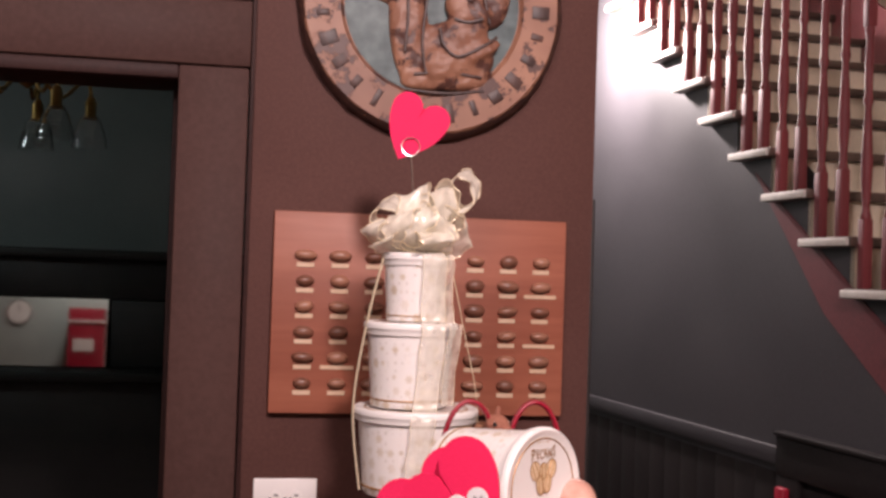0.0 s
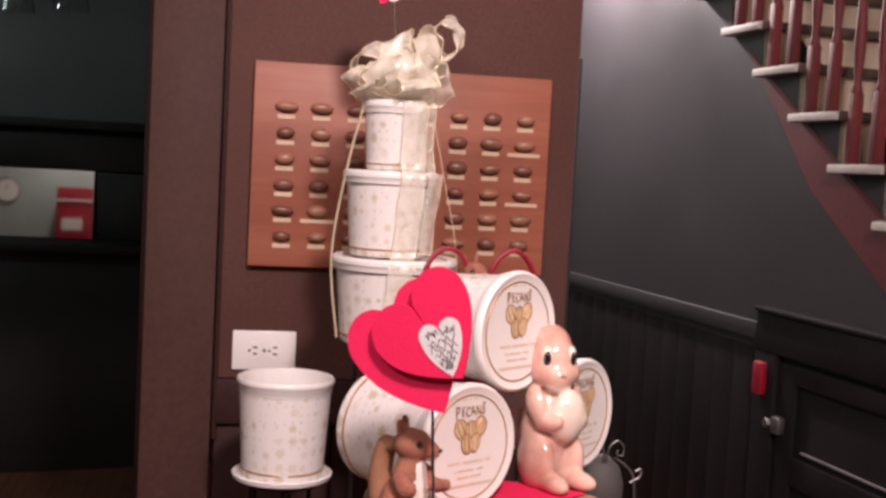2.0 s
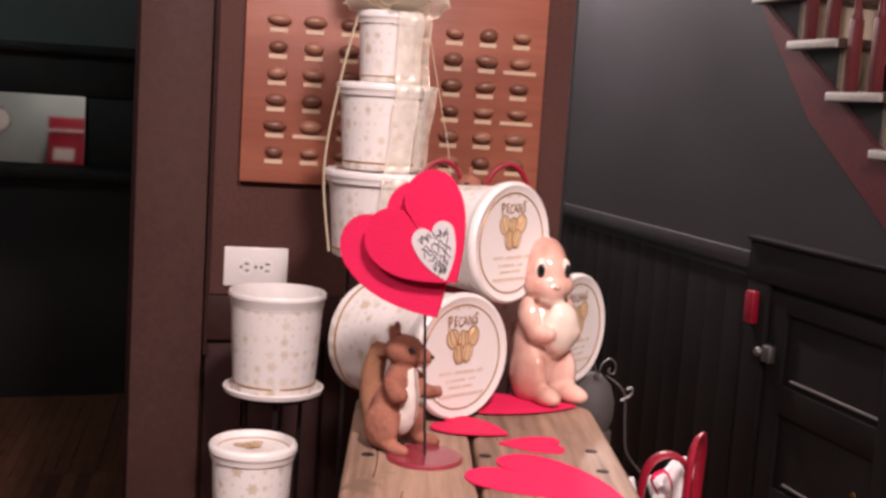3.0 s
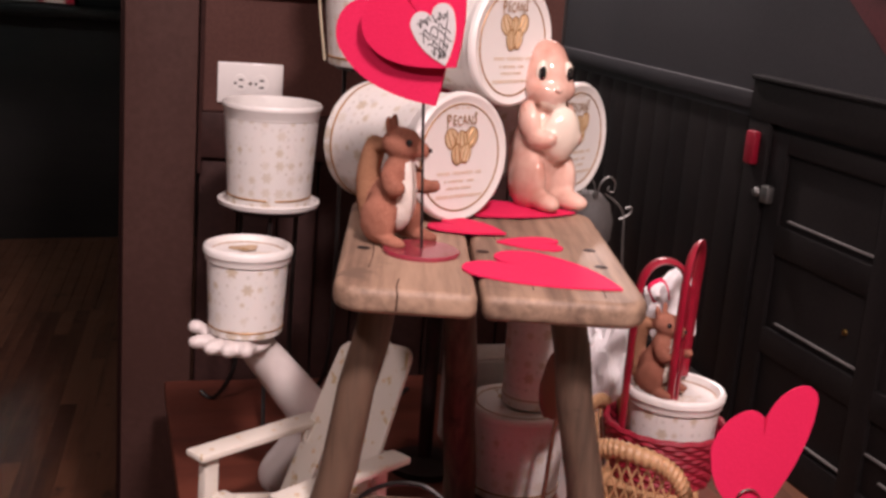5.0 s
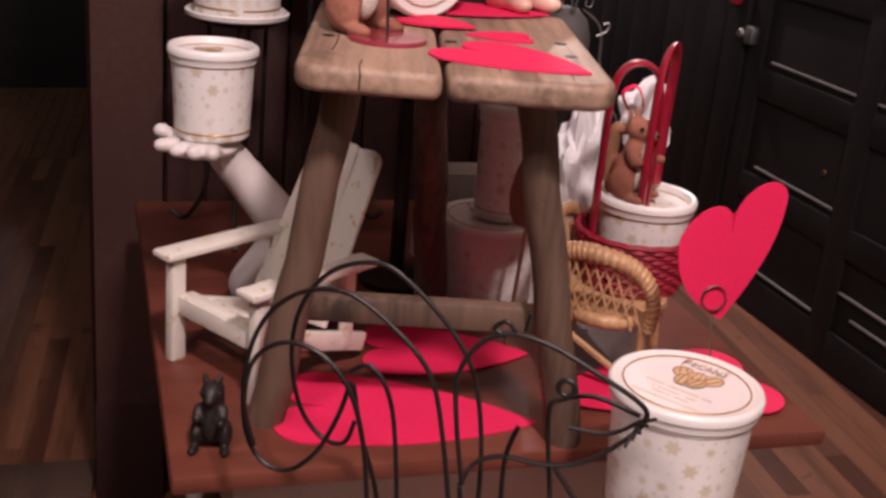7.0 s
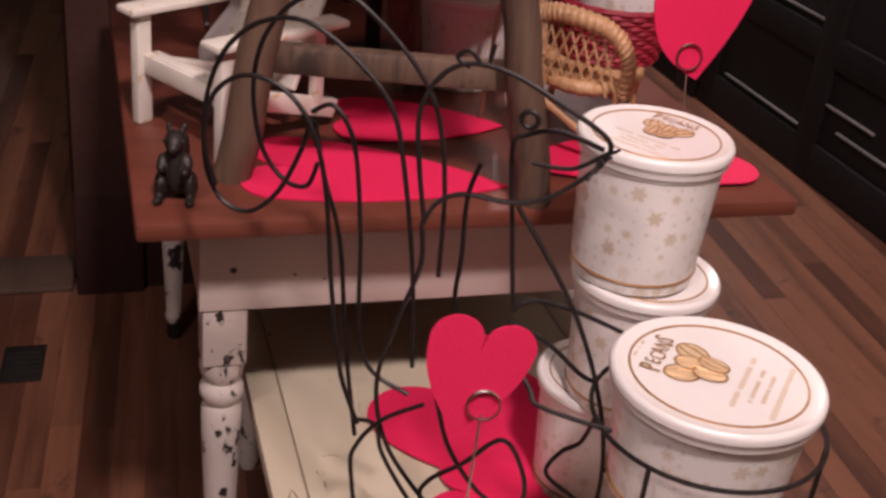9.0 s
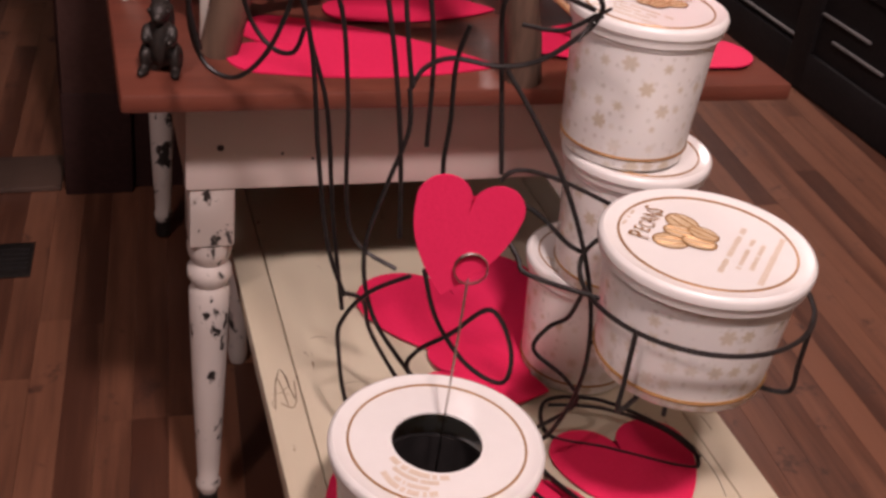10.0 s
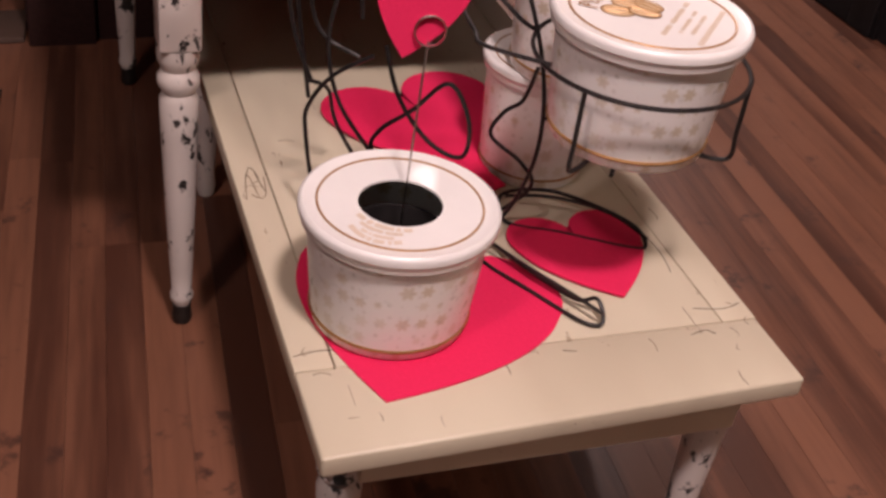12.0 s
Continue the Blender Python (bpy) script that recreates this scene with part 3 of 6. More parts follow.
door = thing("door_1", pose(0, 0, 0), "open cased doorway with brown painted trim", "doorway", kind="structure")
part("casing", box((0.134, 0.165, 2.236), (-0.004, WALL + 0.070, 0.918), 0.004), M["trim_brown"], door)
part("casing", box((0.134, 0.165, 2.236), (-2.168, WALL + 0.070, 0.918), 0.004), M["trim_brown"], door)
part("head_casing", box((2.300, 0.170, 0.130), (-1.085, WALL + 0.070, 2.103), 0.005), M["trim_brown"], door)
part("head_strip", box((2.028, 0.180, 0.028), (-1.085, WALL + 0.080, 2.023), 0.005), M["panel_dark"], door)
# Block round the casing's foot, darker than the casing above it.
part("plinth", box((0.142, 0.174, 0.34), (-0.004, WALL + 0.070, -0.01), 0.006), M["panel_dark"], door)
part("stop", box((0.012, 0.05, 2.1), (-0.0785, WALL + 0.10, 0.95), 0.002), M["panel_dark"], door)
part("post", box((0.170, 0.160, 0.52), (-0.022, WALL + 0.070, 2.43), 0.004), M["trim_brown"], door)
transom = part("transom_frame", box((2.0, 0.03, 0.02), (-1.10, WALL + 0.08, 2.19), 0.003), M["panel_dark"], door)
for i in range(12):
    part("transom_pane", box((0.155, 0.004, 0.44), (-2.03 + 0.168 * i, WALL + 0.08, 2.42)), M["glass"], door)
    part("transom_bar", box((0.012, 0.02, 0.44), (-2.114 + 0.168 * i, WALL + 0.08, 2.42)), M["sticker"], door)
# Dark strip that draws the vertical groove beside the casing.
part("corner_bead", box((0.008, 0.012, 2.15), (0.0695, WALL - 0.002, 2.10), 0.002), M["panel_dark"], door)

# The long wall under the stairs, turned a little off square. Local x runs along it, y out into the hall.
SIDE = pose(1.93, 1.93, 0, 0, 0, 95.14)
RISE, RUN, FIRST = 0.1535, 0.2235, -1.42


def nose_z(s):
    return 1.648 + 0.680 * (s * 0.996 + 1.93 - 2.757)


side = thing("wall_stair", SIDE, "grey and maroon wall under the stairs with dark panelling", "wall", kind="structure")


def side_poly(name, pts, thick, out, material, parent):
    bm = sheet(pts, thick)
    bmesh.ops.transform(bm, matrix=Matrix(((1, 0, 0, 0), (0, 0, -1, out), (0, 1, 0, 0), (0, 0, 0, 1))), verts=bm.verts)
    return part(name, bm, material, parent, smooth=0)


def below(s, drop):
    return (s, max(nose_z(s) - drop, 0.0))


STEPS = [0.83 + (k - 10) * RUN / 0.996 for k in range(7, 22)]
STEPS = [s for s in STEPS if nose_z(s) < 3.2]
zig = []
for s in STEPS:
    zig += [(s + 0.004, nose_z(s) - RISE - 0.02), (s + 0.004, nose_z(s) - 0.028)]
side_poly("grey_wall", [(0.05, 1.0), (4.5, 1.0), (4.5, 3.3), (STEPS[-1] + 0.3, 3.3)] + zig[::-1] + [(0.05, 1.05)], 0.1, 0.0, M["wall_grey"], side)
side_poly("stringer", [below(-1.0, 0.36), below(1.20, 0.33), below(1.62, 0.155), below(-1.0, 0.155)], 0.06, 0.004, M["maroon"], side)
side_poly("panelling", [(-1.2, -0.1), (4.5, -0.1), (4.5, 1.03), (-1.2, 1.03)], 0.1, -0.004, M["wall_under"], side)
part("rail", box((2.95, 0.022, 0.056), (1.415 + 1.475, 0.009, 1.104), 0.005), M["wall_grey"], side)
for i in range(22):
    part("board", box((0.1315, 0.010, 1.04), (1.50 + 0.133 * i, 0.003, 0.53), 0.0018), M["wall_under"], side)
part("base_board", box((2.95, 0.02, 0.14), (1.415 + 1.475, 0.016, 0.07), 0.004), M["wall_under"], side)

closet = thing("door_2", SIDE, "dark panelled closet door under the stairs", "door", kind="structure")
part("head_casing", box((1.36, 0.034, 0.125), (0.72, 0.016, 1.112), 0.004), M["wall_under"], closet)
part("head_cap", box((1.37, 0.046, 0.014), (0.72, 0.020, 1.180), 0.004), M["wall_under"], closet)
part("side_casing", box((0.12, 0.032, 1.05), (1.34, 0.015, 0.525), 0.004), M["wall_under"], closet)
leaf = part("leaf", box((1.22, 0.012, 1.02), (0.665, 0.004, 0.525), 0.002), M["wall_under"], closet)
for z0, z1 in ((0.02, 0.13), (0.345, 0.43), (0.66, 0.75), (0.97, 1.03)):
    part("cross_rail", box((1.20, 0.024, z1 - z0), (0.665, 0.010, (z0 + z1) / 2), 0.004), M["wall_under"], closet)
for x in (0.11, 0.66, 1.22):
    part("stile", box((0.09, 0.025, 1.01), (x, 0.0105, 0.525), 0.004), M["wall_under"], closet)
# The panel beads are coloured paler than the rest of the door.
for x, wide, z in ((0.895, 0.46, 0.150), (0.885, 0.46, 0.454), (0.892, 0.47, 0.774), (0.500, 0.215, 0.248), (0.425, 0.225, 0.194), (0.385, 0.455, 0.774)):
    part("panel_bead", box((wide, 0.010, 0.007), (x, 0.017, z), 0.002), M["bead"], closet)
latch = part("latch", box((0.045, 0.03, 0.055), (1.235, 0.034, 0.835), 0.008), M["nickel"], closet)
part("knob", lathe([(0, 0.03), (0.012, 0.028), (0.016, 0.018), (0.008, 0.008), (0.008, 0)], 16, pose(1.272, 0.03, 0.835, -90)), M["nickel"], latch)
part("screw", lathe([(0, 0.008), (0.008, 0.006), (0.010, 0)], 14, pose(0.767, 0.024, 0.542, -90)), M["brass"], closet)
tag = solo("door_sensor", box((0.050, 0.028, 0.105), (0, 0, 0), 0.008), M["red_paint"], "small red plastic box fixed to the dark door casing", "sensor", SIDE @ pose(1.340, 0.045, 0.965))

# Stairs: risers face the hall, each tread end stands out over the wall, with two balusters on it.
stairs = thing("staircase", SIDE, "staircase with dark treads, cream risers and red turned balusters", "staircase", kind="structure")
baluster_profile = [(0.012, 0.19), (0.017, 0.205), (0.013, 0.22), (0.011, 0.24), (0.016, 0.30), (0.018, 0.36), (0.013, 0.46), (0.010, 0.52), (0.016, 0.54), (0.012, 0.56), (0.013, 0.64), (0.010, 0.72), (0.015, 0.74), (0.012, 0.76)]
bal = box((0.030, 0.030, 0.20), (0, 0, 0.10), 0.002)
lathe(baluster_profile, 10, bm=bal)
box((0.028, 0.028, 0.16), (0, 0, 0.835), 0.002, bal)
bal_mesh = mesh_of("baluster", bal, M["red_wood"])
tread_mesh = mesh_of("tread", box((RUN + 0.032, 1.02, 0.030), (RUN / 2 - 0.016, -0.47, -0.015), 0.006), M["tread"])
end_mesh = mesh_of("tread_end", box((RUN + 0.026, 0.012, 0.024), (RUN / 2 - 0.013, 0.046, -0.016), 0.003), M["tread_end"])
riser_mesh = mesh_of("riser", box((0.02, 0.95, RISE - 0.03), (0.012, -0.475, -0.03 - (RISE - 0.03) / 2)), M["cream"])
base_mesh = mesh_of("foot_block", box((0.034, 0.034, 0.03), (0, 0, 0.015), 0.003), M["cream"])
for k in range(2, 22):
    s = 0.83 + (k - 10) * RUN / 0.996
    z = nose_z(s)
    if z > 3.2 or z < 0.15:
        continue
    for name, data in (("tread", tread_mesh), ("tread_end", end_mesh), ("riser", riser_mesh)):
        ob = new(name, data)
        ob.parent = stairs
        ob.matrix_local = pose(s, 0, z)
    for x in (0.045, 0.155):
        ob = new("baluster", bal_mesh)
        ob.parent = stairs
        ob.matrix_local = pose(s + x, 0.018, z)
part("handrail", tube([(s, 0.018, nose_z(s) + 0.96) for s in np.linspace(-1.0, 3.0, 20)], 0.028, 10), M["red_wood"], stairs)
part("wall_stringer", box((4.4, 0.02, 0.3), (0, 0, 0), 0.003, m=pose(1.1, -0.955, nose_z(1.1) + 0.02, 0, -34.2)), M["maroon"], stairs)

# ---- floor strips ----
strips = {}
rng = random.Random(4)
for row in range(62):
    x = -1.55 + row * 0.0572
    y, first = -0.76, True
    while y < 4.79:
        length = rng.choice((0.45, 0.62, 0.9)) if first else rng.choice((0.9, 1.2, 1.5, 1.8))
        length, first = (length if y + length < 4.6 else round(4.8 - y, 2)), False
        data = strips.get(length)
        if data is None:
            data = strips[length] = mesh_of("floor_board", box((0.0567, length - 0.0006, 0.016), (0, length / 2, -0.008)), M["floor_wood"], 0)
        ob = new("floor_board", data)
        ob.parent = floor
        ob.matrix_local = pose(x, y, -rng.random() * 0.0004)
        y += length
bm = bmesh.new()
for x0, x1, y0, y1 in ((-3.05, -1.58, -3.45, 6.45), (-1.58, 2.0, -3.45, -0.76), (-1.58, 0.62, 4.8, 6.45), (0.74, 2.0, 4.8, 6.45)):
    n = int((x1 - x0) / 0.0572)
    for i in range(n):
        box((0.0556, y1 - y0, 0.016), (x0 + (i + 0.5) * (x1 - x0) / n, (y0 + y1) / 2, -0.0095), 0, bm)
tagged(part("far_floor_boards", bm, M["floor_wood"], floor, smooth=0), kind="stuff")

slab("threshold", (-2.1, WALL + 0.0, 0.0), (-0.085, WALL + 0.15, 0.014), M["tread"], 0.004, FLOOR, label="worn dark door threshold", category="threshold")
vent = thing("floor_vent", pose(-0.160, 1.872, floor_z(-0.160) + 0.0005, 0, -2.78), "small dark iron floor vent", "floor vent")
part("plate", box((0.080, 0.125, 0.004), (0, 0, 0.002), 0.001), M["iron"], vent)
for i in range(5):
    part("slat", box((0.062, 0.006, 0.003), (0, -0.034 + 0.017 * i, 0.005)), M["dark"], vent)

# ---- parlour beyond the doorway ----
mantel = thing("fireplace_mantel", pose(-1.15, 6.45, 0), "near-black wooden mantel with a built-in mirror", "mantel")
part("lower_body", box((2.6, 0.34, 1.24), (0, -0.17, 0.42), 0.01), M["black_wood"], mantel)
part("shelf", box((2.7, 0.42, 0.05), (0, -0.21, 1.065), 0.012), M["black_wood"], mantel)
part("mirror_glass", box((1.10, 0.010, 0.36)), M["mirror"], mantel, m=pose(0, -0.168, 1.28, -2.0))
part("top_panel", box((2.6, 0.16, 0.22), (0, -0.08, 1.57), 0.01), M["black_wood"], mantel)
part("cornice", box((2.7, 0.24, 0.05), (0, -0.12, 1.70), 0.015), M["black_wood"], mantel)
for x in (-0.92, 0.92):
    part("mirror_side", box((0.72, 0.15, 0.36), (x, -0.075, 1.275), 0.006), M["black_wood"], mantel)
for x in (-1.22, 1.22):
    part("column", lathe([(0.05, 1.09), (0.045, 1.12), (0.03, 1.16), (0.035, 1.28), (0.03, 1.40), (0.05, 1.44), (0.05, 1.46)], 16, pose(x, -0.2, 0)), M["black_wood"], mantel)

lamp_at = thing("chandelier", pose(-0.72, 4.3, 2.40), "brass chandelier with clear glass shades, unlit", "chandelier")
part("stem", tube([(0, 0, 0.90), (0, 0, -0.06)], 0.012, 10), M["brass"], lamp_at)
part("hub", lathe([(0, -0.12), (0.03, -0.10), (0.05, -0.04), (0.03, 0.0), (0.02, 0.05), (0, 0.06)], 20), M["brass"], lamp_at)
for i in range(5):
    a = 2 * math.pi * i / 5 + 0.3
    c, s_ = math.cos(a), math.sin(a)
    arm = part("arm", tube(glide([(0.03 * c, 0.03 * s_, -0.04), (0.12 * c, 0.12 * s_, -0.14), (0.21 * c, 0.21 * s_, -0.06), (0.23 * c, 0.23 * s_, -0.14)]), 0.007, 8), M["brass"], lamp_at)
    part("socket", lathe([(0.012, 0.0), (0.022, -0.02), (0.02, -0.07), (0.026, -0.08), (0, -0.08)], 14, pose(0.23 * c, 0.23 * s_, -0.13)), M["brass"], arm)
    part("shade", lathe([(0.026, -0.07), (0.045, -0.10), (0.06, -0.15), (0.066, -0.19), (0.063, -0.19), (0.057, -0.15), (0.042, -0.10), (0.024, -0.073)], 20, pose(0.23 * c, 0.23 * s_, -0.13)), M["glass"], arm)

# Behind the camera, seen only in the mantel's mirror.
clock = thing("wall_clock", pose(-2.71, -3.449, 1.66, 90, 0, 180), "round white wall clock with dark rim", "clock")
part("face", lathe([(0, 0.02), (0.15, 0.02), (0.15, 0)], 40), M["white"], clock)
part("rim", tube([(0.155 * math.cos(a), 0.155 * math.sin(a), 0.015) for a in np.linspace(0, 2 * math.pi, 40)[:-1]], 0.012, 8, True), M["steel"], clock)
part("pointer", box((0.012, 0.09, 0.004), (0, 0.045, 0.024)), M["ink"], clock)
cab = thing("red_display_stand", pose(-1.80, -3.2, 0), "bright red shop display stand with white card", "display")
part("body", box((0.46, 0.3, 1.86), (0, 0, 0.79), 0.01), M["red_paint"], cab)
part("card", box((0.26, 0.01, 0.16), (-0.03, 0.156, 1.24)), M["white"], cab)
part("shelf_edge", box((0.46, 0.02, 0.025), (0, 0.158, 1.55)), M["white"], cab)
# Ceiling fittings added out of view for the hall and entry lamps.
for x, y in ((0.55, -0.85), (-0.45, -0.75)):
    fix = thing("unseen_ceiling_light", pose(x, y, 3.3), "added round flush ceiling light, out of view, with open glowing ring shade", "ceiling light", "ceiling lights")
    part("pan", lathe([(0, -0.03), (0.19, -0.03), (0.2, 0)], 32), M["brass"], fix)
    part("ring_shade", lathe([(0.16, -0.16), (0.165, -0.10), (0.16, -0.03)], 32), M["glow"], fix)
# Fitting added out of view round the corner, to go with stair_lamp.
bulb = thing("unseen_sconce", pose(0.74, 4.75, 2.5), "added small brass wall lamp with bare bulb, out of view", "wall lamp")
part("plate", lathe([(0, 0.02), (0.05, 0.015), (0.06, 0)], 20, pose(0, 0, 0, 0, 90)), M["brass"], bulb)
part("arm", tube(glide([(0.02, 0, 0), (0.2, 0, -0.08), (0.40, 0, -0.05), (0.46, 0, 0.0)]), 0.008, 8), M["brass"], bulb)

# ---- things on the brown wall ----
plaque = thing("round_wooden_plaque", pose(0.418, WALL, 2.184, 90), "round carved wooden plaque with squirrel relief and lettered rim", "plaque")
part("disc", lathe([(0, 0.0), (0.252, 0.0), (0.262, 0.006), (0.262, 0.022), (0.254, 0.030), (0.185, 0.030), (0.178, 0.020), (0, 0.018)], 72), M["plaque"], plaque)
part("ground", lathe([(0, 0.0205), (0.176, 0.0215), (0.176, 0.016)], 64), M["plaque_teal"], plaque)
bark = lathe([(0.256, 0.0), (0.266, 0.003), (0.268, 0.012), (0.266, 0.020), (0.257, 0.0315)], 96)
for v in bark.verts:
    k = 1 + 0.016 * noise.noise(v.co * 38) + 0.012 * noise.noise(v.co * 90)
    v.co.x, v.co.y = v.co.x * k, v.co.y * k
part("bark_edge", bark, M["plaque_dark"], plaque)
relief = [((-0.048, -0.040, 0.022), (0.040, 0.125, 0.020), (0, 0, 4), 0), ((-0.086, 0.055, 0.022), (0.058, 0.058, 0.018), (0, 0, 0), 0), ((-0.092, 0.042, 0.036), (0.024, 0.026, 0.012), (0, 0, 0), 0), ((0.046, -0.098, 0.024), (0.082, 0.068, 0.022), (0, 0, -8), 0), ((0.030, -0.152, 0.022), (0.092, 0.020, 0.018), (0, 0, 3), 0), ((0.066, -0.055, 0.034), (0.046, 0.046, 0.018), (0, 0, -14), 0), ((0.090, -0.092, 0.040), (0.050, 0.018, 0.014), (0, 0, 26), 0), ((0.064, 0.002, 0.034), (0.042, 0.040, 0.020), (0, 0, -12), 0), ((0.088, -0.016, 0.040), (0.024, 0.018, 0.016), (0, 0, -20), 0), ((0.044, 0.052, 0.030), (0.014, 0.028, 0.012), (0, 0, 14), 0), ((0.122, 0.014, 0.026), (0.034, 0.056, 0.016), (0, 0, -8), 0), ((0.020, -0.118, 0.038), (0.040, 0.036, 0.014), (0, 0, 0), 0)]
bm = soft_body(relief, 0.003, 0.0055)
for v in bm.verts:
    v.co.z += 0.0035 * noise.noise(v.co * 60) + 0.002 * noise.noise(v.co * 140)
part("relief", bm, M["plaque"], plaque)
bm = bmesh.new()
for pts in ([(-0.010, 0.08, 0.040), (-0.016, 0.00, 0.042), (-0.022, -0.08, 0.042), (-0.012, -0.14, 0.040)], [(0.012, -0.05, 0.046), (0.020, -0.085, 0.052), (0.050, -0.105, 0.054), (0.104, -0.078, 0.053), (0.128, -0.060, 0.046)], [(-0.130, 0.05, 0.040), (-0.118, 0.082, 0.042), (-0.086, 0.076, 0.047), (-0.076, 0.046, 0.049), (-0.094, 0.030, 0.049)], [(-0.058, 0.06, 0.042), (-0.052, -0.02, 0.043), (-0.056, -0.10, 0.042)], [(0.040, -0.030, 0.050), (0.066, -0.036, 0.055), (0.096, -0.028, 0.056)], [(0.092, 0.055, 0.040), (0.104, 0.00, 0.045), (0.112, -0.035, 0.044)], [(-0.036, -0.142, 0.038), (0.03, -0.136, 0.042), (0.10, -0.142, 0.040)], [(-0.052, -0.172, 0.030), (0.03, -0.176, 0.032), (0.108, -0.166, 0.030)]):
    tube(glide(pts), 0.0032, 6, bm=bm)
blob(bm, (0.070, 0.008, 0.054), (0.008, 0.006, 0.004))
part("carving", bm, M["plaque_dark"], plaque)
# Lettering that cannot be read: bars round the rim.
bar_mesh = mesh_of("letter_bar", box((0.015, 0.036, 0.004), (0, 0, 0.0305), 0.001), M["plaque_dark"])
for i in range(26):
    a = radians(188 + 13.2 * i)
    if (i % 13) in (6,):
        continue
    ob = new("letter_bar", bar_mesh)
    ob.parent = plaque
    ob.matrix_local = pose(0.220 * math.cos(a), 0.220 * math.sin(a), 0, 0, 0, math.degrees(a) + 90) @ Matrix.Diagonal((0.8 + 0.9 * ((i * 7) % 4) / 3, 0.7 + 0.3 * ((i * 5) % 3) / 2, 1, 1))

board = thing("nut_display_board", pose(0.415, WALL, 1.566, 90), "orange-brown wooden board with rows of mounted pecans", "display board")
part("panel", box((0.588, 0.394, 0.020), (0, 0, 0.010), 0.003), M["board"], board)
nut = bmesh.new()
blob(nut, (0, 0, 0), (0.0200, 0.0112, 0.011), seg=14)
nut_mesh = mesh_of("pecan", nut, M["nut"])
tag_mesh = mesh_of("name_label", box((0.034, 0.0085, 0.0015), (0, 0, 0)), M["label"])
wide_mesh = mesh_of("name_label", box((0.066, 0.0075, 0.0015), (0, 0, 0)), M["label"])
rng = random.Random(8)
for c in range(8):
    for r in range(6):
        x, y = -0.231 + 0.0676 * c, 0.112 - 0.0497 * r
        ob = new("pecan", nut_mesh)
        ob.parent = board
        ob.matrix_local = pose(x, y, 0.026, 0, 0, rng.uniform(-6, 6)) @ Matrix.Diagonal((rng.uniform(0.85, 1.15), rng.uniform(0.85, 1.15), 1, 1))
        ob = new("name_label", wide_mesh if (c, r) in ((1, 4), (7, 3), (7, 1)) else tag_mesh)
        ob.parent = board
        ob.matrix_local = pose(x, y - 0.0195, 0.0212)

plate = thing("power_outlet", pose(0.161, WALL, 1.202, 90), "white horizontal double power outlet plate on brown wall", "outlet")
part("cover", box((0.123, 0.077, 0.006), (0, 0, 0.003), 0.0025), M["outlet"], plate)
for x in (-0.0195, 0.0195):
    face = part("socket_face", lathe([(0, 0.0075), (0.0160, 0.0075), (0.0168, 0.005)], 24, pose(x, 0, 0) @ Matrix.Diagonal((0.85, 1, 1, 1))), M["outlet"], plate)
    for dy in (-0.0065, 0.0065):
        part("slot", box((0.0085, 0.0030, 0.001), (x + 0.002, dy, 0.0079)), M["dark"], face)
    part("ground_slot", box((0.0048, 0.0048, 0.001), (x - 0.009, 0, 0.0079), 0.0005), M["dark"], face)
part("screw", lathe([(0, 0.0076), (0.003, 0.007), (0.0035, 0.006)], 12), M["steel"], plate)

# ---- the white table and the bench in front of it ----
TABLE_Z, BENCH_Z, STOOL_Z = 0.656, 0.316, 1.127
TABLE = pose(0.476, 1.548, 0, 0, 0, 4.6)
table = thing("wooden_table", TABLE, "old white-painted table with red-brown top and turned legs", "table")
part("tabletop", box((0.845, 0.972, 0.024), (0, 0, TABLE_Z - 0.012), 0.006), M["table_top"], table)
AP = TABLE_Z - 0.024
part("front_apron", box((0.660, 0.022, 0.138), (-0.016, -0.4030, AP - 0.069), 0.003), M["table_white"], table)
part("rear_apron", box((0.600, 0.020, 0.138), (-0.006, 0.438, AP - 0.069), 0.003), M["table_white"], table)
for x in (-0.334, 0.304):
    part("side_apron", box((0.020, 0.818, 0.138), (x, 0.018, AP - 0.069), 0.003), M["table_white"], table)
leg_profile = [(0.0, 0.030), (0.012, 0.030), (0.013, 0.038), (0.017, 0.045), (0.018, 0.055), (0.015, 0.062), (0.017, 0.10), (0.022, 0.22), (0.026, 0.34), (0.027, 0.395), (0.022, 0.405), (0.029, 0.418), (0.029, 0.430), (0.022, 0.440), (0.027, 0.450), (0.029, 0.460), (0.029, 0.475)]
for x in (-0.313, 0.284):
    for y in (-0.383, 0.420):
        foot = TABLE @ Vector((x, y, 0))
        low = floor_z(foot.x)
        bm = lathe(leg_profile, 24)
        box((0.056, 0.056, AP - low - 0.475), (0, 0, (AP - low + 0.475) / 2), 0.003, bm)
        leg = part("leg", bm, M["leg_white"], table, m=pose(x, y, low))
        part("caster", lathe([(0, 0), (0.013, 0.002), (0.016, 0.012), (0.014, 0.026), (0.015, 0.036), (0, 0.036)], 14), M["iron"], leg)
for x, z in ((-0.304, 0.552), (-0.228, 0.542), (-0.190, 0.534), (-0.184, 0.545)):
    part("nail_hole", lathe([(0, 0.0012), (0.004 if x < -0.25 else 0.0018, 0.0006), (0.0045 if x < -0.25 else 0.002, 0)], 10, pose(x, -0.4142, z, 90)), M["ink"], table)

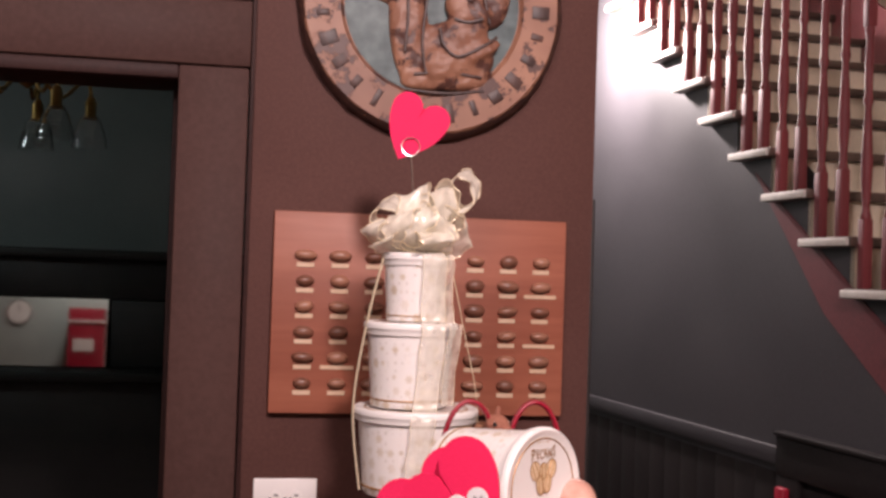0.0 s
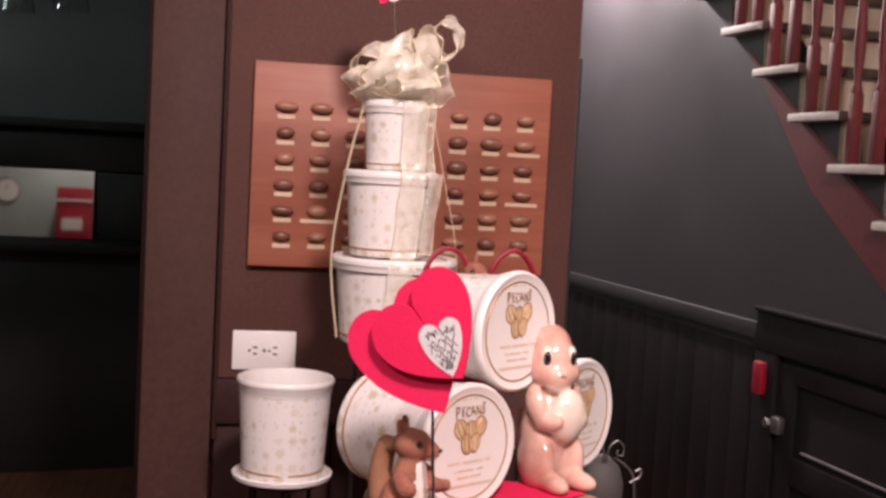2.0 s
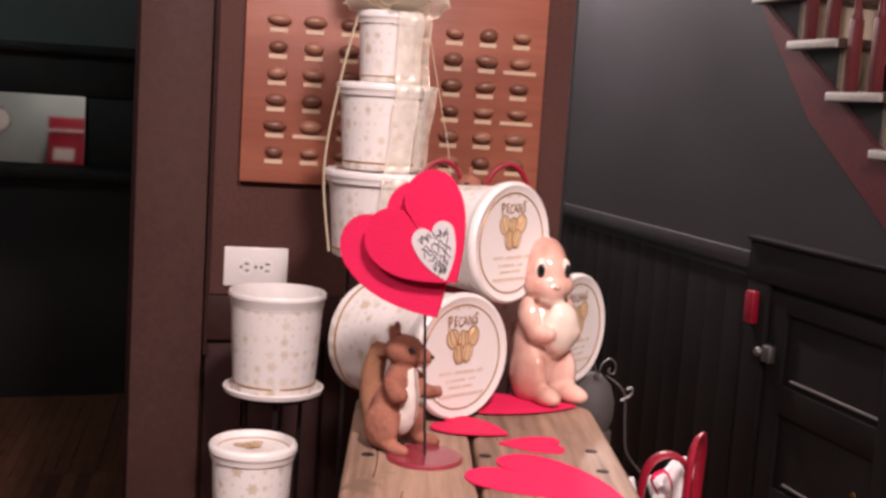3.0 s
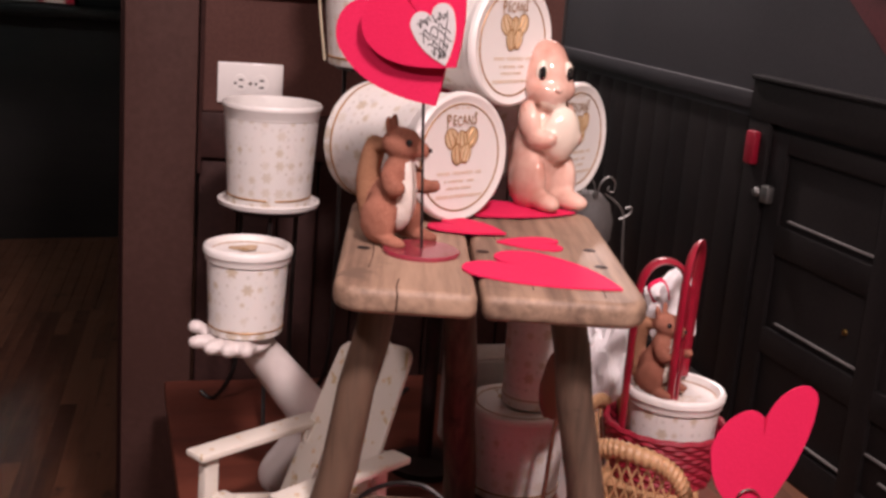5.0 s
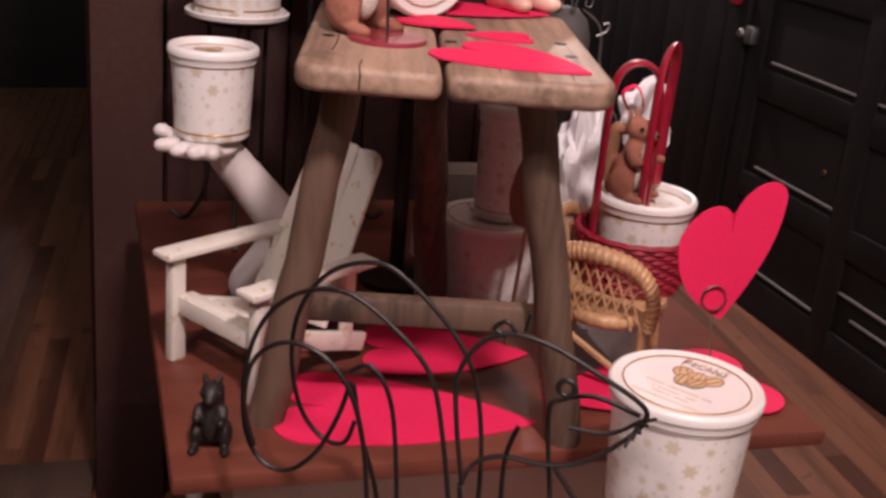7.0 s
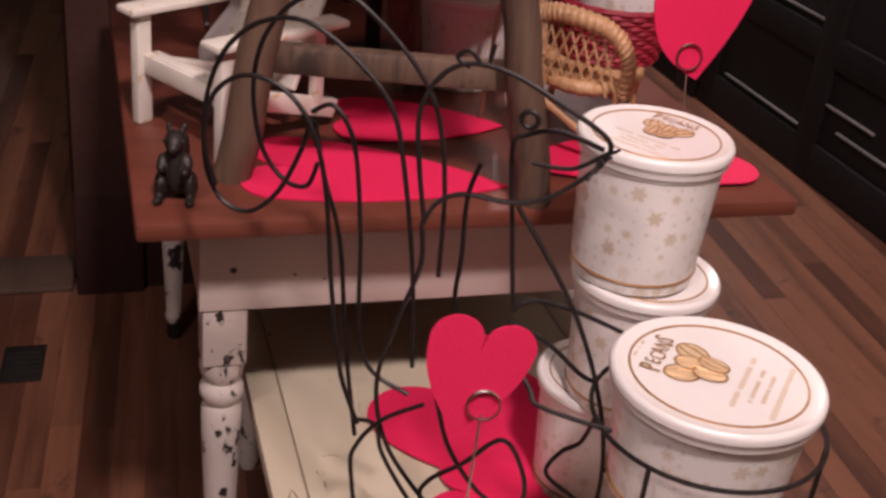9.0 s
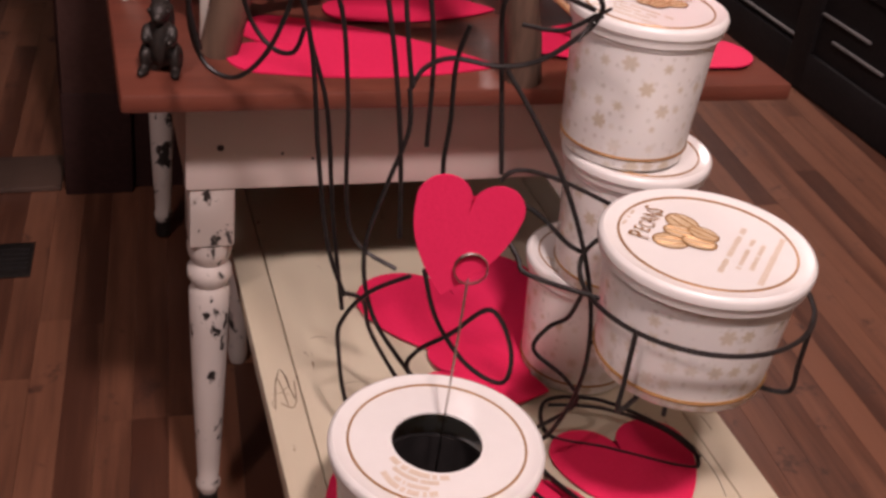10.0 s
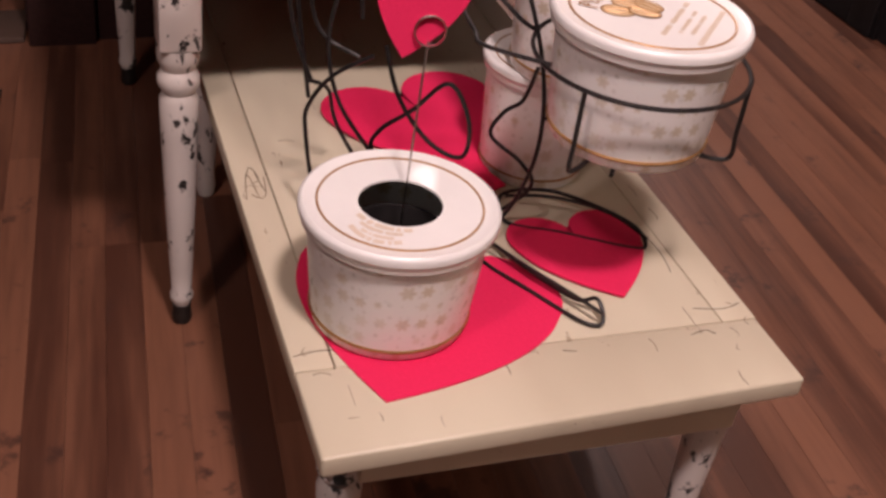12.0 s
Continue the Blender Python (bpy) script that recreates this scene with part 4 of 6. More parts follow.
BENCH = pose(0.519, 1.054, 0, 0, 0, 4.2)
bench = thing("painted_bench", BENCH, "low cream-painted plank bench with crackled worn paint", "bench")
W2, L2 = 0.274, 0.575
for x0, x1 in ((-W2, -0.232), (-0.230, 0.228), (0.230, W2)):
    part("plank", box((x1 - x0, 2 * L2 - 0.1162, 0.026), ((x0 + x1) / 2, 0.0581, BENCH_Z - 0.013), 0.0012), M["bench_cream"], bench)
bm = box((2 * W2, 0.116, 0.026), (0, -L2 + 0.058, BENCH_Z - 0.013), 0.004, segments=3)
for v in bm.verts:
    if v.co.y < -L2 + 0.058:
        v.co.y += 0.032 * v.co.x - 0.001
part("end_board", bm, M["bench_cream"], bench)
for y in (-0.535, 0.47):
    part("end_apron", box((0.44, 0.018, 0.060), (0, y, BENCH_Z - 0.057), 0.003), M["bench_cream"], bench)
for x in (-0.235, 0.235):
    part("side_apron", box((0.018, 0.98, 0.060), (x, -0.03, BENCH_Z - 0.057), 0.003), M["bench_cream"], bench)
bench_leg = [(0.0, 0.0), (0.014, 0.0), (0.018, 0.02), (0.016, 0.05), (0.022, 0.18), (0.025, 0.245), (0.019, 0.257), (0.026, 0.270), (0.020, 0.282)]
for x in (-0.228, 0.220):
    for y in (-0.500, 0.465):
        low = floor_z((BENCH @ Vector((x, y, 0))).x)
        bm = lathe(bench_leg, 20)
        box((0.05, 0.05, BENCH_Z - 0.026 - low - 0.282), (0, 0, (BENCH_Z - 0.026 - low + 0.282) / 2), 0.003, bm)
        part("leg", bm, M["leg_white"], bench, m=pose(x, y, low))
for pts in ([(-0.27, -0.435, 0), (-0.24, -0.43, 0), (-0.205, -0.436, 0)], [(-0.20, -0.50, 0), (-0.198, -0.46, 0), (-0.203, -0.44, 0)], [(0.205, -0.43, 0), (0.24, -0.437, 0), (0.268, -0.43, 0)], [(0.18, -0.475, 0), (0.20, -0.47, 0), (0.21, -0.478, 0)], [(0.02, -0.475, 0), (0.035, -0.479, 0)], [(0.212, -0.36, 0), (0.218, -0.32, 0), (0.214, -0.27, 0)], [(-0.262, -0.10, 0), (-0.25, -0.06, 0), (-0.243, -0.09, 0), (-0.252, -0.10, 0)]):
    part("scratch", tube(glide([(x, y, BENCH_Z - 0.0002) for x, y, _ in pts], 4), 0.0007, 5), M["panel_dark"], bench)

rng = random.Random(21)
for k in range(34):
    x, y = rng.choice((rng.uniform(-0.268, -0.20), rng.uniform(0.19, 0.268), rng.uniform(-0.2, 0.2))), rng.choice((rng.uniform(-0.565, -0.42), rng.uniform(-0.42, 0.1)))
    long, side_step = rng.uniform(0.008, 0.034), rng.uniform(-0.003, 0.003)
    if k % 4 == 0:
        pts = [(x, y, 0), (x + long * 0.5, y + side_step, 0), (min(x + long, 0.272), y - side_step, 0)]
    else:
        pts = [(x, y, 0), (x + side_step, y + long * 0.5, 0), (x - side_step, y + long, 0)]
    part("scratch", tube(glide([(a, b, BENCH_Z + 0.0001) for a, b, _ in pts], 3), rng.uniform(0.0003, 0.0006), 4), M["scratch"], bench)
for pts in ([(-0.266, -0.135), (-0.256, -0.075), (-0.250, -0.130)], [(-0.246, -0.070), (-0.240, -0.120), (-0.236, -0.085)], [(-0.258, -0.125), (-0.246, -0.135), (-0.238, -0.120)]):
    part("scratch", tube(glide([(a, b, BENCH_Z + 0.0001) for a, b in pts], 5), 0.0008, 4), M["scratch"], bench)


# ---- stool ----
STOOL = pose(0.400, 1.232, 0, 0, 0, -9.5)
inv = STOOL.inverted()
stool = thing("wooden_stool", STOOL, "rustic weathered wooden stool with a split plank seat", "stool")


def rounded_rect(x0, x1, y0, y1, radii, n=5):
    """Corner radii in the order left-front, right-front, right-rear, left-rear."""
    pts = []
    for (cx, cy, sx, sy, a0), r in zip(((x0, y0, 1, 1, 180), (x1, y0, -1, 1, 270), (x1, y1, -1, -1, 0), (x0, y1, 1, -1, 90)), radii):
        for i in range(n + 1):
            a = radians(a0 + 90 * i / n)
            pts.append((cx + sx * r + r * math.cos(a), cy + sy * r + r * math.sin(a)))
    return pts


def soft_plank(outline, thick, bevel):
    bm = bmesh.new()
    f = bm.faces.new([bm.verts.new((x, y, 0)) for x, y in outline])
    out = bmesh.ops.extrude_face_region(bm, geom=[f])
    bmesh.ops.translate(bm, vec=(0, 0, thick), verts=[v for v in out["geom"] if isinstance(v, bmesh.types.BMVert)])
    flat = [e for e in bm.edges if abs(e.verts[0].co.z - e.verts[1].co.z) < 1e-5]
    bmesh.ops.bevel(bm, geom=flat, offset=bevel, segments=4, affect="EDGES", profile=0.5)
    return bm


for x0, x1, radii in ((-0.155, -0.0045, (0.032, 0.012, 0.012, 0.03)), (0.0005, 0.177, (0.012, 0.038, 0.03, 0.012))):
    bm = soft_plank(rounded_rect(x0, x1, -0.232, 0.222, radii), 0.029, 0.0095)
    bmesh.ops.translate(bm, vec=(0, 0, STOOL_Z - 0.029), verts=bm.verts)
    part("seat_plank", bm, M["stool_wood"], stool)
# Three peg holes, then a dark patch beside the plush squirrel's foot.
for p in ((0.541, 1.205), (0.530, 1.128), (0.403, 1.186), (0.262, 1.189)):
    q = inv @ Vector((*p, 0))
    part("peg_hole", lathe([(0, 0.0008), (0.007, 0.0006), (0.008, 0)], 12, pose(q.x, q.y, STOOL_Z)), M["dark"] if p[0] < 0.3 else M["panel_dark"], stool)
for pts in ([(-0.088, -0.2335, -0.022), (-0.0875, -0.234, -0.006), (-0.089, -0.224, 0.0002), (-0.087, -0.19, 0.0004)], [(-0.120, -0.15, 0.0003), (-0.117, -0.08, 0.0004), (-0.121, 0.0, 0.0003)], [(0.055, -0.20, 0.0003), (0.058, -0.12, 0.0004), (0.053, -0.05, 0.0003)], [(0.130, -0.21, 0.0003), (0.133, -0.15, 0.0004)], [(0.03, 0.02, 0.0003), (0.028, 0.10, 0.0004)]):
    part("crack", tube(glide([(x, y, STOOL_Z + z) for x, y, z in pts], 5), 0.0006, 5), M["panel_dark"], stool)
legs = {"fl": ((-0.105, -0.145), (0.206, 1.158)), "fr": ((0.100, -0.145), (0.569, 1.092)), "rear": ((-0.004, 0.14), (0.474, 1.480))}
for top, foot in legs.values():
    q = inv @ Vector((*foot, TABLE_Z))
    a, b = Vector((*top, STOOL_Z - 0.03)), q
    pts = [a.lerp(b, i / 8) + Vector((0.002 * math.sin(i * 2.1), 0.002 * math.cos(i * 1.7), 0)) for i in range(9)]
    pts[-1].z = TABLE_Z
    part("leg", tube(pts, 0.024 if foot[1] > 1.3 else 0.0225, 12, taper=(0.92, 1.06)), M["leg_wood"], stool)
qa, qb = (Vector((*top, STOOL_Z)).lerp(inv @ Vector((*foot, TABLE_Z)), 0.70) for top, foot in (legs["fl"], legs["fr"]))
part("stretcher", box(((qb - qa).length, 0.024, 0.036), ((qa + qb) / 2 + Vector((0, 0.030, 0.01))), 0.006), M["leg_wood"], stool)


# ---- printed tubs ----
LETTERS = []


def lid_letters():
    """Six jaunty capitals, one unit tall, that lean and jump."""
    if not LETTERS:
        for c, x, y, lean, size in (("P", -2.05, -0.10, 6, 1.20), ("E", -1.18, 0.08, 3, 0.90), ("C", -0.42, 0.02, -3, 0.90), ("A", 0.42, 0.10, 4, 0.90), ("N", 1.30, 0.02, -4, 0.95), ("S", 2.10, 0.10, -9, 1.10)):
            bm = text_mesh(c, size * 1.25, 0.01)
            bmesh.ops.transform(bm, matrix=pose(x, y, 0, 0, 0, lean), verts=bm.verts)
            LETTERS.append(mesh_of("lettering", bm, M["gold"], 0))
    bm = bmesh.new()
    for data in LETTERS:
        bm.from_mesh(data)
    return bm


def lid_print(parent, r, z, spin=0.0, hole=False, words=True):
    """The gold ring, the nut emblem with its capitals, and rows of small print on a lid."""
    part("gold_ring", tube([(0.84 * r * math.cos(a), 0.84 * r * math.sin(a), z + 0.0002) for a in np.linspace(0, 2 * math.pi, 48)[:-1]], r * 0.013, 5, True), M["gold"], parent)
    turn = pose(0, 0, 0, 0, 0, spin)
    if not hole:
        for k, (x, y, a, b, w) in enumerate(((-0.20, 0.30, 0.150, 0.18, 24), (0.21, 0.31, 0.150, 0.18, -26), (0.01, 0.27, 0.125, 0.17, 4), (-0.08, 0.06, 0.125, 0.175, 8), (0.10, 0.07, 0.120, 0.165, -14))):
            own, c, d = bmesh.new(), math.cos(radians(w)), math.sin(radians(w))
            for layer, (grow, tone) in enumerate(((1.0, 1), (0.86, 0))):
                own.faces.new([own.verts.new((r * (x + grow * (a * math.cos(u) * c - b * math.sin(u) * d)), r * (y + grow * (a * math.cos(u) * d + b * math.sin(u) * c)), 0.00012 * layer)) for u in np.linspace(0, 2 * math.pi, 21)[:-1]]).material_index = tone
            for off in (-0.35, 0.35):
                line = []
                for u in np.linspace(-0.75, 0.75, 9):
                    px, py = a * off * math.sqrt(1 - u * u), b * u
                    line.append((r * (x + px * c - py * d), r * (y + px * d + py * c), 0.00012))
                tube(line, r * 0.009, 4, bm=own)
                for f in own.faces:
                    if len(f.verts) < 20 and f.material_index == 0:
                        f.material_index = 1
            part("nut_print", own, [M["gold_pale"], M["gold"]], parent, m=turn @ pose(0, 0, z + 0.0003 + 0.0003 * k), smooth=0)
        if words:
            part("lettering", lid_letters(), M["gold"], parent, m=turn @ pose(-0.02 * r, 0.50 * r, z + 0.0019) @ Matrix.Diagonal((0.132 * r, 0.200 * r, 0.01, 1)), smooth=0)
    rng = random.Random(5)
    for row, (w, h, at) in enumerate(((0.34, 0.034, 0.78), (0.94, 0.058, -0.24), (0.70, 0.044, -0.37), (0.52, 0.044, -0.48), (0.94, 0.058, -0.61))):
        if hole and row == 0:
            continue
        bars, x = bmesh.new(), -w * r / 2
        while x < w * r / 2:
            step = r * h * rng.choice((0.5, 0.6, 0.75))
            if rng.random() > 0.14:
                if hole:
                    a = -1.57 + x / r * 1.25
                    own = box((step, h * r, 0.0003), (0, 0, 0))
                    bmesh.ops.transform(own, matrix=pose(0.505 * r * math.cos(a) - 0.09 * (row - 1) * r * math.cos(1.57), (-0.50 - 0.085 * (row - 1)) * r * math.cos(a + 1.57), z + 0.0003, 0, 0, math.degrees(a) + 90), verts=own.verts)
                    join(bars, own)
                else:
                    box((step, h * r * rng.choice((0.8, 1.0)), 0.0003), (x + step / 2, at * r, z + 0.0003), 0, bars)
            x += step + 0.25 * h * r
        part("print_line", bars, M["grey_print"], parent, m=turn)


def tub(name, r, rb, h, label, m, lid=True, group="printed tubs", spin=0.0, hole=False, words=True, band=True, gap=0.0, recess=0.0):
    """A printed plastic tub with a rolled rim; r: rim radius, rb: radius at the bottom."""
    ob = thing(name, m, label, "tub", group)
    k = r / 0.08

    def rad(z):
        return rb + (r * 0.955 - rb) * z / h
    wall = [(0, 0), (rb - 0.003, 0), (rb, 0.003)] + [(rad(z), z) for z in np.linspace(0.012, h * 0.86, 6)]
    wall += [(rad(h * 0.86) + 0.0015, h * 0.87), (rad(h * 0.92) + 0.0018, h * 0.93), (r * 0.985, h * 0.94), (r, h * 0.955), (r, h - 0.003), (r - 0.002, h), (r - 0.005, h - 0.001)]
    part("body", lathe(wall[:9], 48, uv=True), M["print"], ob)
    part("rim", lathe(wall[8:], 48), M["white"], ob)
    if not lid:
        part("lining", lathe([(r - 0.005, h - 0.001), (rad(h * 0.9) - 0.004, h * 0.9), (rad(0.02) - 0.003, 0.01), (0, 0.008)], 48), M["inner"], ob)
    part("rim_bead", tube([(rad(h * 0.84) * math.cos(a), rad(h * 0.84) * math.sin(a), h * 0.865) for a in np.linspace(0, 2 * math.pi, 48)[:-1]], 0.0018 * k, 6, True), M["white"], ob)
    if band:
        zb = h * 0.095
        span = np.linspace(radians(gap), 2 * math.pi - radians(gap), 48)
        part("gold_band", tube([(rad(zb) * math.cos(a + 4.7), rad(zb) * math.sin(a + 4.7), zb) for a in span], 0.0017 * k, 6, False), M["gold"], ob)
    if lid:
        lr = r * 1.012
        skirt = [(lr - 0.003, h - 0.017), (lr - 0.0015, h - 0.017), (lr - 0.0008, h - 0.009), (lr + 0.0012, h - 0.007), (lr + 0.0016, h - 0.001), (lr, h + 0.0025), (lr - 0.003, h + 0.004)]
        if hole:
            prof = skirt + [(lr - 0.0065, h + 0.003), (lr - 0.010, h + 0.0015), (r * 0.86, h + 0.0010), (r * 0.43, h + 0.0010), (r * 0.425, h - 0.001), (r * 0.9, h - 0.002), (r * 0.95, h - 0.012)]
        else:
            prof = skirt + [(lr - 0.0065, h + 0.003), (lr - 0.010, h + 0.0015 - recess), (r * 0.86, h + 0.0010 - recess), (0, h + 0.0010 - recess)]
        cover = part("lid", lathe(prof, 56), M["white"], ob, "white lid with gold ring and emblem")
        lid_print(cover, r, h + 0.0012 - recess, spin, hole, words)
    return ob


def lay(eye, facing, roll=0.0):
    """A pose whose z axis points along facing."""
    return Matrix.Translation(eye) @ Vector(facing).normalized().to_track_quat("Z", "Y").to_matrix().to_4x4() @ pose(0, 0, 0, 0, 0, roll)


TALL = (0.0825, 0.069, 0.163)
SHORT = (0.1035, 0.086, 0.142)
# the tower on the plant stand
tub("tub", SHORT[0], SHORT[1], 0.140, "white gold-printed tub at the bottom of a ribboned tower", pose(0.358, 1.80, 1.280), group="tower tubs")
tub("tub", 0.0775, 0.064, 0.138, "white gold-printed tub in the middle of a ribboned tower", pose(0.345, 1.80, 1.4245), group="tower tubs")
tub("tub", 0.0545, 0.045, 0.112, "small white gold-printed tub on top of a ribboned tower", pose(0.348, 1.80, 1.5665), group="tower tubs")
tub("tub", 0.083, 0.069, 0.172, "open white gold-printed tub on a round tray", pose(0.188, 1.845, 1.036), lid=False, gap=6, group="side tubs")
tub("tub", 0.0595, 0.051, 0.122, "small lidded white tub held by a white palm-shaped holder", pose(0.142, 1.475, 0.930), spin=20, words=False, recess=0.007, group="side tubs")


# ---- tubs lying on the stool ----
LIE = 0


def lying(centre, facing, label, spin, size=TALL):
    d = Vector(facing).normalized()
    base = Vector(centre) - d * (size[2] + 0.001)
    return tub("tub", *size, label, lay(base, d, spin), group="lying tubs", gap=0)


lying((0.402, 1.345, STOOL_Z + 0.084), (0.52, -0.85, 0.03), "white tub lying with its gold-printed lid outwards on the stool", LIE, (0.0825, 0.081, 0.185))
lying((0.628, 1.560, STOOL_Z + 0.084), (0.66, -0.75, 0.03), "white tub lying with its lid outwards behind a ceramic squirrel", LIE)
lying((0.480, 1.425, STOOL_Z + 0.228), (0.60, -0.80, 0.02), "white tub lying on top of two other tubs", LIE)

# ---- stack on the bench and the wire squirrel's tub ----
for i in range(3):
    tub("tub", *TALL, "white gold-printed tub in a stack of three on the bench", pose((0.653, 0.660, 0.641)[i], (0.968, 0.930, 0.934)[i], BENCH_Z + i * 0.1665, 0, 0, 40 * i), spin=-50 - 40 * i, group="stacked tubs")
tub("tub", *SHORT, "wide white tub held in a black wire ring", pose(0.652, 0.712, 0.512), spin=52, group="wide tubs")
tub("tub", *SHORT, "wide white tub with a round hole cut in its lid", pose(0.395, 0.664, BENCH_Z + 0.003), hole=True, spin=-32, group="wide tubs")


# Near-black liner added to give the shade seen through the lid's hole.
dark_cup = solo("dark_cup", lathe([(0, 0.004), (0.050, 0.004), (0.060, 0.10), (0.056, 0.10), (0.047, 0.012), (0, 0.012)], 32), M["dark"], "dark liner standing in for the shade inside the tub with a cut lid", "cup", pose(0.395, 0.664, BENCH_Z + 0.006))

# ---- red hearts ----
def flat_heart(centre, tip, width, length, z, label, group, thick=0.002):
    a = math.degrees(math.atan2(tip[1], tip[0])) + 90
    return solo("paper_heart", sheet(heart_outline(width, length), thick), M["red_foam"], label, "heart", pose(*centre, z, 0, 0, a), group, smooth=0)


for i, (c, d, w, l) in enumerate((((0.426, 0.652), (-0.42, -0.90), 0.310, 0.290), ((0.663, 0.750), (0.15, -0.98), 0.176, 0.176), ((0.545, 1.070), (0.36, -0.93), 0.275, 0.275), ((0.525, 0.930), (0.9, -0.35), 0.15, 0.16))):
    flat_heart(c, d, w, l, BENCH_Z + 0.0005 + 0.0025 * i, "bright red foam heart lying flat on the cream bench", "bench hearts")
for i, (c, d, w, l) in enumerate((((0.385, 1.165), (0.97, -0.2), 0.19, 0.33), ((0.47, 1.34), (0.98, -0.1), 0.16, 0.24), ((0.735, 1.215), (-0.98, -0.15), 0.20, 0.34))):
    flat_heart(c, d, w, l, TABLE_Z + 0.0005 + 0.0025 * i, "bright red foam heart lying flat on the brown tabletop", "table hearts")
for i, (c, d, w, l) in enumerate((((0.458, 1.090), (0.72, -0.69), 0.142, 0.176), ((0.411, 1.292), (0.8, -0.6), 0.082, 0.098), ((0.470, 1.228), (-0.98, 0.1), 0.066, 0.080), ((0.505, 1.410), (0.97, -0.1), 0.11, 0.16))):
    flat_heart(c, d, w, l, STOOL_Z + 0.0005 + 0.0025 * (i % 2), "red foam heart lying flat on the stool seat", "stool hearts")


def wire_heart(name, foot, clip, facing, width, length, label, roll=0.0, rise=0.33, shift=0.0, skew=0.0):
    """A red foam heart held in a steel spiral clip at the top of a thin rod."""
    ob = thing(name, pose(*foot), label, "heart pick")
    d = Vector(clip) - Vector(foot)
    part("rod", tube([(0, 0, 0), d], 0.0012, 6), M["steel"], ob)
    f = Vector(facing).normalized()
    face = Matrix.Translation(d) @ f.to_track_quat("Z", "Y").to_matrix().to_4x4() @ pose(0, 0, 0, 0, 0, roll)
    ring = [(0.0155 * math.cos(a), 0.0155 * math.sin(a), 0.0035 + 0.0003 * a) for a in np.linspace(0, 4 * math.pi, 48)]
    part("clip_ring", tube(ring, 0.0010, 6), M["steel"], ob, "shiny steel spiral clip", face)
    part("heart", sheet([(x, y + skew * x) for x, y in heart_outline(width, length)], 0.002), M["red_foam"], ob, "bright red foam heart", face @ pose(shift, length * rise, 0), smooth=0)
    return ob


wire_heart("heart_pick", (0.350, 1.80, 1.68), (0.334, 1.80, 1.862), (-0.12, -1, 0.05), 0.104, 0.113, "red heart on a thin steel rod above a gold bow", -25, 0.257, -0.0095)
wire_heart("heart_pick", (0.395, 0.664, BENCH_Z + 0.018), (0.414, 0.700, 0.640), (-0.1, -1, 0.04), 0.101, 0.120, "red heart on a steel rod standing in a white tub", -11, 0.21, -0.018)
wire_heart("heart_pick", (0.760, 1.090, TABLE_Z), (0.731, 1.085, 0.852), (0.0, -1, 0.02), 0.132, 0.156, "red heart on a steel rod beside the wicker chair", 2, 0.31, 0.014, 0.44)

stand = thing("heart_stand", pose(0.327, 1.174, STOOL_Z), "double red foam heart on a dark rod with round base", "heart stand")
part("base", lathe([(0, 0.005), (0.043, 0.005), (0.045, 0.003), (0.045, 0)], 40), M["red_disc"], stand)
part("rod", tube([(0, 0, 0.004), (-0.014, -0.006, 0.22)], 0.0017, 8), M["dark"], stand)
FACE = pose(0, 0, 0, 88, 0, -38)
for name, at, w, l, roll in (("rear_heart", (-0.036, -0.007, 0.235), 0.146, 0.150, 36), ("front_heart", (-0.021, -0.034, 0.263), 0.136, 0.122, 44)):
    part(name, sheet(heart_outline(w, l, notch=0.20), 0.003), M["red_foam"], stand, "bright red foam heart", pose(*at) @ FACE @ pose(0, 0, 0, 0, 0, roll), smooth=0)
note = part("sticker", sheet(heart_outline(0.054, 0.064), 0.0006), M["sticker"], stand, "grey heart sticker with black handwriting", pose(-0.021, -0.034, 0.263) @ FACE @ pose(0.018, -0.014, 0.0034, 0, 0, 24), smooth=0)
for i, (x, y, w) in enumerate(((-0.010, 0.020, 0.016), (0.011, 0.018, 0.018), (0.0, 0.009, 0.036), (0.0, 0.002, 0.034), (0.001, -0.006, 0.028), (0.0, -0.013, 0.020), (0.0, -0.020, 0.012))):
    pts = [(x - w / 2 + w * k / 10, y + 0.0040 * math.sin(k * 2.4 + 1.7 * i) + 0.0018 * math.sin(k * 5.1 + i), 0.0010) for k in range(11)]
    part("scribble", tube(glide(pts, 3), 0.0005, 5), M["ink"], note)


